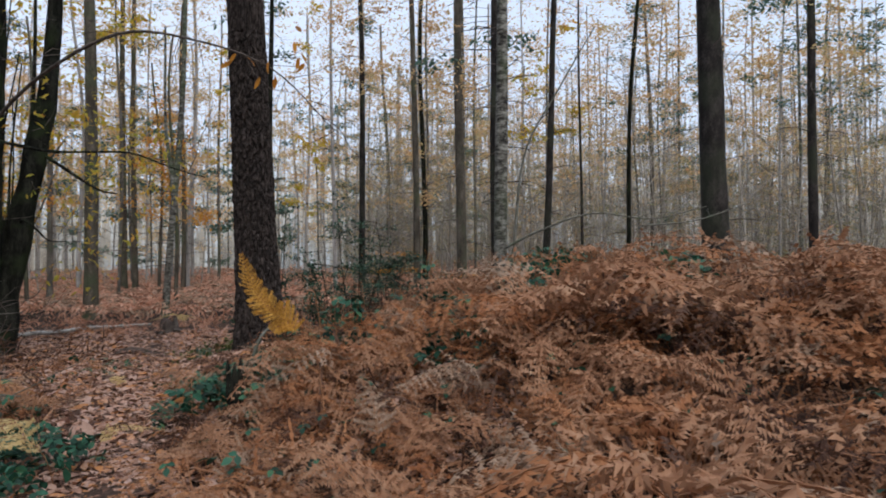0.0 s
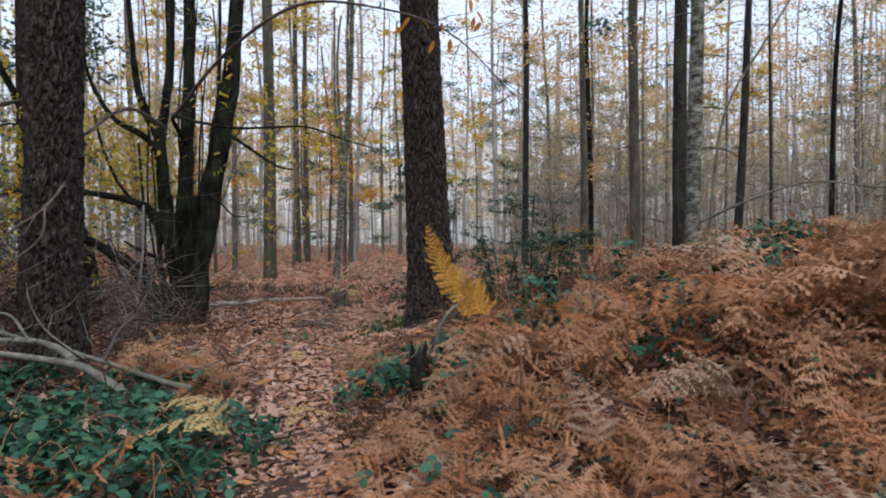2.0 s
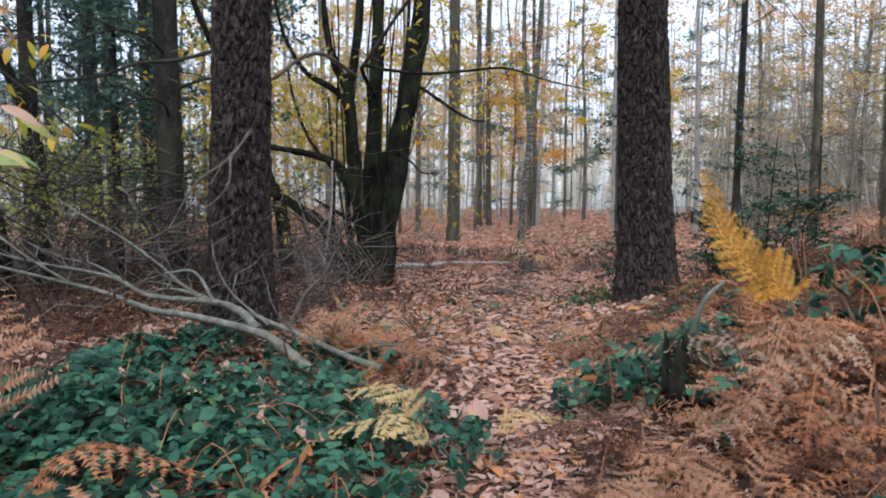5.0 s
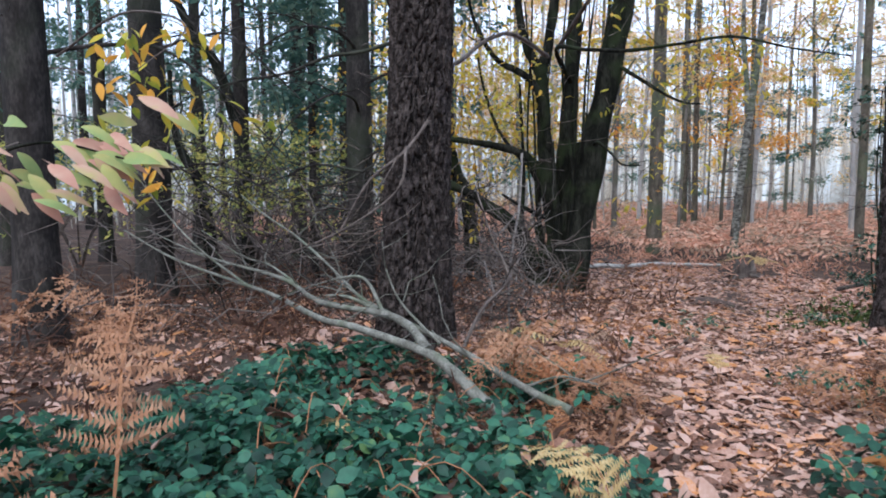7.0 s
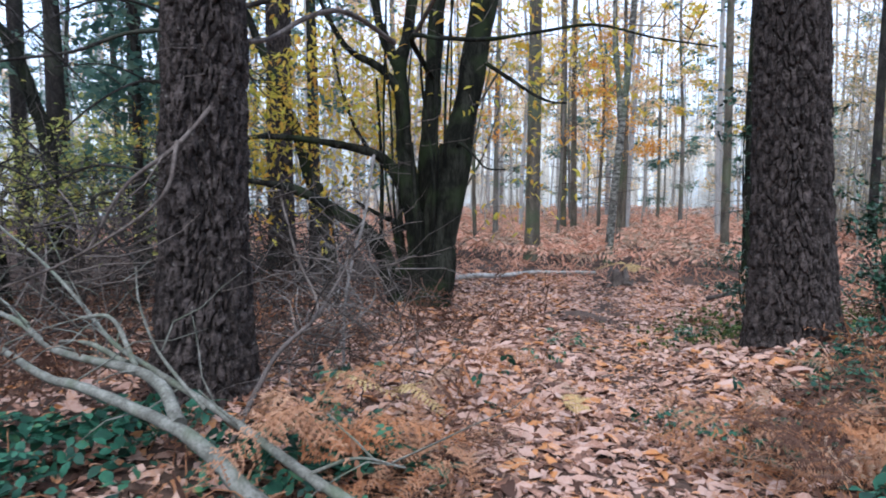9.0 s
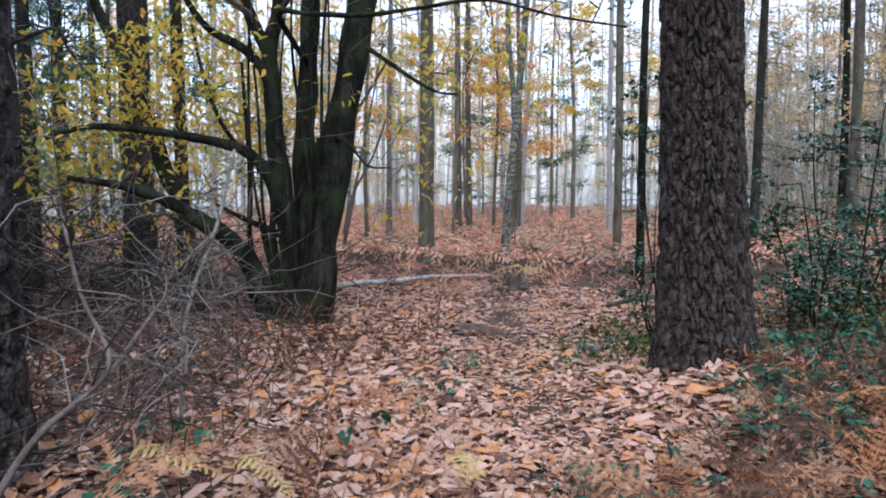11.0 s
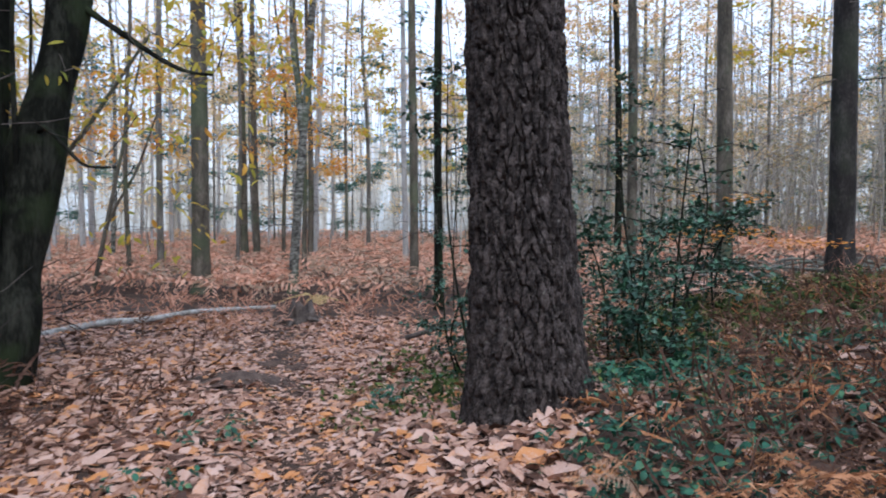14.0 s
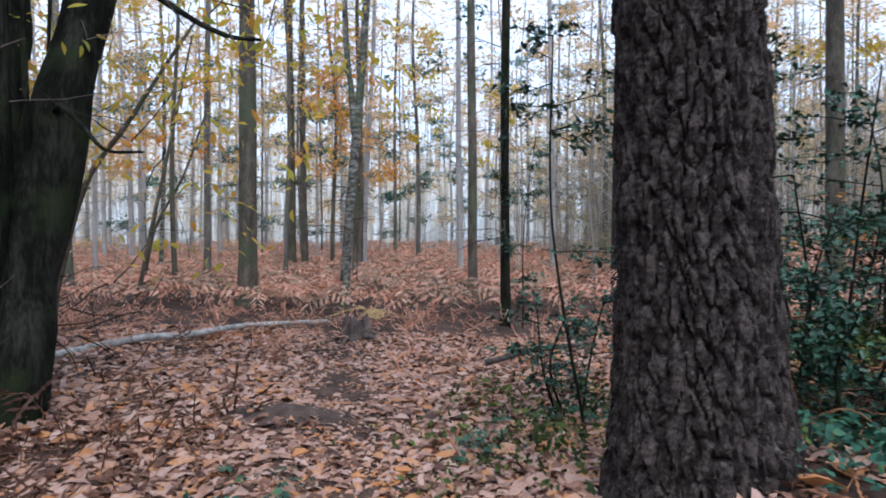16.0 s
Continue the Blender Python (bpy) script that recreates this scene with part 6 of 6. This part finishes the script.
inv = sap.matrix_world.inverted()
TW = [(-5.6, 2.6, 0.0), (-5.5, 2.7, 0.9), (-5.25, 3.0, 1.48), (-4.95, 3.2, 1.62), (-4.55, 3.42, 1.54)]
kids = [part("stem", limb(TW, 0.014, 0.004, 7, 0.08), M_COPPICE, sap)]
big = [leaf_shape(0.19, 0.066, 0.16, 0.02, 9, 0.25), leaf_shape(0.17, 0.062, 0.24, 0.05, 9, 0.45), leaf_shape(0.15, 0.058, 0.3, -0.05, 9, 0.7)]
data = [mesh_from("leaf", b, M_PALELEAF) for b in big]
for k in range(50):
    u = rng.uniform(0.0, 1)
    b = np.array(TW[2]) + (np.array(TW[4]) - np.array(TW[2])) * u + rng.normal(0, 1, 3) * (0.10, 0.10, 0.10) + np.array((0, 0, 0.07))
    o = new("leaf", data[k % 3])
    o.parent = sap
    o.matrix_basis = pose(*b, rng.normal(42, 18), rng.uniform(-5, 40), rng.uniform(-10, 95))
    kids.append(o)
for o in kids:
    o.matrix_parent_inverse = inv
ytw = thing("yellow_leaved_twig", "thin twig with small yellow and orange chestnut leaves", "branch", (-8.3, 4.2, 2.6))
inv = ytw.matrix_world.inverted()
kids = [part("twig_stem", limb([(-8.3, 4.2, 2.6), (-7.0, 4.3, 2.75), (-5.8, 4.26, 2.45), (-5.75, 3.9, 2.1)], 0.012, 0.003, 6, 0.1), M_TWIG, ytw)]
ydata = mesh_from("leaf", leaf_shape(0.12, 0.05, 0.15, 0.0, 6, 0.3), M_YELLOW_LEAF)
for k in range(56):
    c = ((-5.98, 4.04, 2.01), (-5.72, 4.27, 1.95), (-5.85, 4.13, 1.74), (-6.00, 3.97, 1.55), (-5.61, 4.37, 1.89), (-5.88, 4.07, 1.43), (-5.79, 4.25, 2.29), (-6.06, 3.99, 2.29))[k % 8]
    o = new("leaf", ydata)
    o.parent = ytw
    o.matrix_basis = pose(*(np.array(c) + rng.normal(0, 0.10, 3)), rng.normal(0, 30), rng.uniform(0, 60), rng.uniform(0, 360))
    kids.append(o)
for k in range(34):
    c = ((-5.8, 4.2, 2.35), (-5.78, 3.9, 2.1), (-6.4, 4.2, 2.5), (-6.1, 4.0, 2.2))[k % 4]
    o = new("leaf", ydata)
    o.parent = ytw
    o.matrix_basis = pose(*(np.array(c) + rng.normal(0, 0.14, 3)), rng.normal(0, 30), rng.uniform(0, 60), rng.uniform(0, 360))
    kids.append(o)
for o in kids:
    o.matrix_parent_inverse = inv
# orange leaves still hanging on the overhead branch
twg = thing("overhead_twig", "thin overhead chestnut twig with a few orange leaves", "branch", (-7.5, 11.0, 3.4))
inv = twg.matrix_world.inverted()
LINE = [(-6.95, 9.9, 3.28), (-5.6, 9.2, 4.0), (-4.3, 8.8, 4.45), (-3.2, 8.65, 4.3), (-2.2, 8.6, 3.9), (-1.4, 8.6, 3.1)]
kids = [part("twig_stem", limb(LINE, 0.03, 0.006, 6, 0.1), M_TWIG, twg)]
tw, _ = twig_cloud(bend(LINE, 5)[6:], 0.02, 40, 1.1, 0.006, -0.2)
kids.append(part("twigwork", tw, M_TWIG, twg, kind="stuff"))
hang = mesh_from("leaf", leaf_shape(0.17, 0.06, 0.2, 0.02, 7, 0.2), M_LEAF_ORANGE)
for k in range(11):
    b = (-2.2 + rng.normal(0, 0.38), 8.6 + rng.normal(0, 0.15), 4.1 + rng.normal(0, 0.24))
    o = new("leaf", hang)
    o.parent = twg
    o.matrix_basis = pose(*b, rng.normal(0, 30), rng.uniform(20, 80), rng.uniform(0, 360))
    kids.append(o)
for o in kids:
    o.matrix_parent_inverse = inv

# ---- fallen leaves ----
def fallen(seed):
    """A dead leaf: pointed, bent sideways, twisted and cupped, each in its own way."""
    g = np.random.default_rng(seed)
    L = g.uniform(0.10, 0.18)
    v, q, k = leaf_shape(L, L * g.uniform(0.36, 0.55), g.uniform(-0.25, 0.4), g.uniform(-0.06, 0.12), 4, g.uniform(-0.1, 0.2))[0]
    t = v[:, 0] / L
    y, z = v[:, 1] + g.normal(0, 0.12) * L * t ** 2, v[:, 2]
    a = g.normal(0, 0.7) * t
    z = z * np.cos(a) + y * np.sin(a) * 0.6 + g.normal(0, 0.010, len(v))
    return [(np.stack([v[:, 0] - L / 2, y * np.cos(a), z], -1), q, k)]


LITTER = [fallen(300 + k) for k in range(14)]


def litter_share(x, y):
    e = np.abs(x - path_x(y))
    s = np.exp(-(e / 0.7) ** 2)
    s = np.where(y > 6.0, np.maximum(s, np.exp(-(np.maximum(e - 0.6 - 0.55 * (y - 6), 0) / 1.2) ** 2)), s)
    s = np.where(y > 14, s * 0.7, s)
    s = np.where((x < -7.9) & (y < 13.5), s * 0.3, s)
    s = np.where((x < -4.2) & (y < 6.5), s * 0.17, s)
    s = np.maximum(s, np.where((y < 11) & (e < 3), 0.5, np.where(y < 13, 0.2, np.where(e < 5, 0.3, 0.05))))
    s = s * (1 - 0.80 * (((x + 5.42) / 0.60) ** 2 + ((y - 11.42) / 0.42) ** 2 < 1 + 0.5 * np.sin(9 * x) * np.sin(8 * y)))
    s = np.where(np.hypot(x + 2.79, y - 9.92) < 0.40, 0, s)
    s = np.where((x > -2.5) & (y > 6.5), s * 0.28, s)
    return s


# crumbs of broken leaf that fill the floor between the whole ones
CRUMBS = []
for k in range(6):
    g = np.random.default_rng(400 + k)
    c = np.array([(-1, -0.5, 0), (0.1, -0.7, 0), (1, 0.1, 0), (-0.2, 0.7, 0)]) * 0.026 + g.normal(0, 0.006, (4, 3))
    CRUMBS.append([(c, np.array([[0, 1, 2, 3]]), 0)])
n = 95000
x, y = rng.uniform(-9, 0.6, n), 1.0 + 13.5 * rng.random(n) ** 0.9
e = np.abs(x - path_x(y))
keep = rng.random(n) < np.maximum(litter_share(x, y) * 0.7, np.exp(-(e / 0.5) ** 2))
x, y, e = x[keep], y[keep], e[keep]
n = len(x)
crumbs = scatter(CRUMBS, poses(on_land(x, y, rng.uniform(0.001, 0.012, n)), rng.uniform(0, 6.28, n), rng.normal(0, 0.14, n), rng.normal(0, 0.14, n), rng.uniform(0.6, 1.7, n)))
part("leaf_crumbs", crumbs, M_LITTER, ground, "trodden crumbs of broken leaf", smooth=False, kind="stuff")
n = 84000
x, y = rng.uniform(-11, 0.8, n), 1.2 + 15.5 * rng.random(n) ** 0.9
keep = rng.random(n) < litter_share(x, y)
x, y = x[keep], y[keep]
n = len(x)
# trodden flat on the path, looser beside it
loose = 0.09 + 0.16 * smooth01((np.abs(x - path_x(y)) - 0.3) / 0.8)
m = poses(on_land(x, y, rng.uniform(0.003, 0.022, n)), rng.uniform(0, 6.28, n), rng.normal(0, 1, n) * loose, rng.normal(0, 0.8, n) * loose, (0.32 + 0.86 * rng.random(n) ** 1.1) * (1 - 0.38 * np.exp(-((x - path_x(y)) / 0.35) ** 2)))
# leaves caught on the brambles
n2 = 130
k = rng.integers(0, 8, n2)
b = np.array(BRAMBLES)[k]
a, d = rng.uniform(0, 6.28, n2), b[:, 2] * np.sqrt(rng.random(n2))
m2 = poses(on_land(b[:, 0] + d * np.cos(a), b[:, 1] + d * np.sin(a), rng.uniform(0.10, 0.28, n2)), rng.uniform(0, 6.28, n2), rng.normal(0, 0.5, n2), rng.normal(0, 0.5, n2), rng.uniform(0.5, 1.1, n2))
part("caught_leaves", scatter(LITTER, m2), M_LITTER, ground, "brown fallen leaves caught on the brambles", kind="stuff")
n2 = 3600
cx, cy = rng.uniform(-1.0, 6.0, n2), rng.uniform(13.0, 23.0, n2)
part("clearing_litter", scatter(LITTER, poses(on_land(cx, cy, rng.uniform(0.003, 0.03, n2)), rng.uniform(0, 6.28, n2), rng.normal(0, 0.2, n2), rng.normal(0, 0.2, n2), rng.uniform(0.8, 1.6, n2))), M_LITTER, ground, "pale fallen leaves and chips in the clearing", kind="stuff")
near = (x > -6.2) & (x < -2.2) & (y > 7.6) & (y < 10.6)
idx = np.flatnonzero(near)
idx = idx[rng.permutation(len(idx))[:300]]
rest = np.ones(n, bool)
rest[idx] = False
o = part("leaf_litter", scatter(LITTER, m[rest]), M_LITTER, ground, "carpet of pinkish-brown fallen chestnut leaves", kind="stuff")
shared = [mesh_from("fallen_leaf", s, M_LEAF1) for s in LITTER]
for k in idx:
    o = new("fallen_leaf", shared[k % len(shared)])
    o.parent = ground
    o.matrix_basis = Matrix(m[k].tolist()) @ Matrix.Translation((0, 0, 0.012))
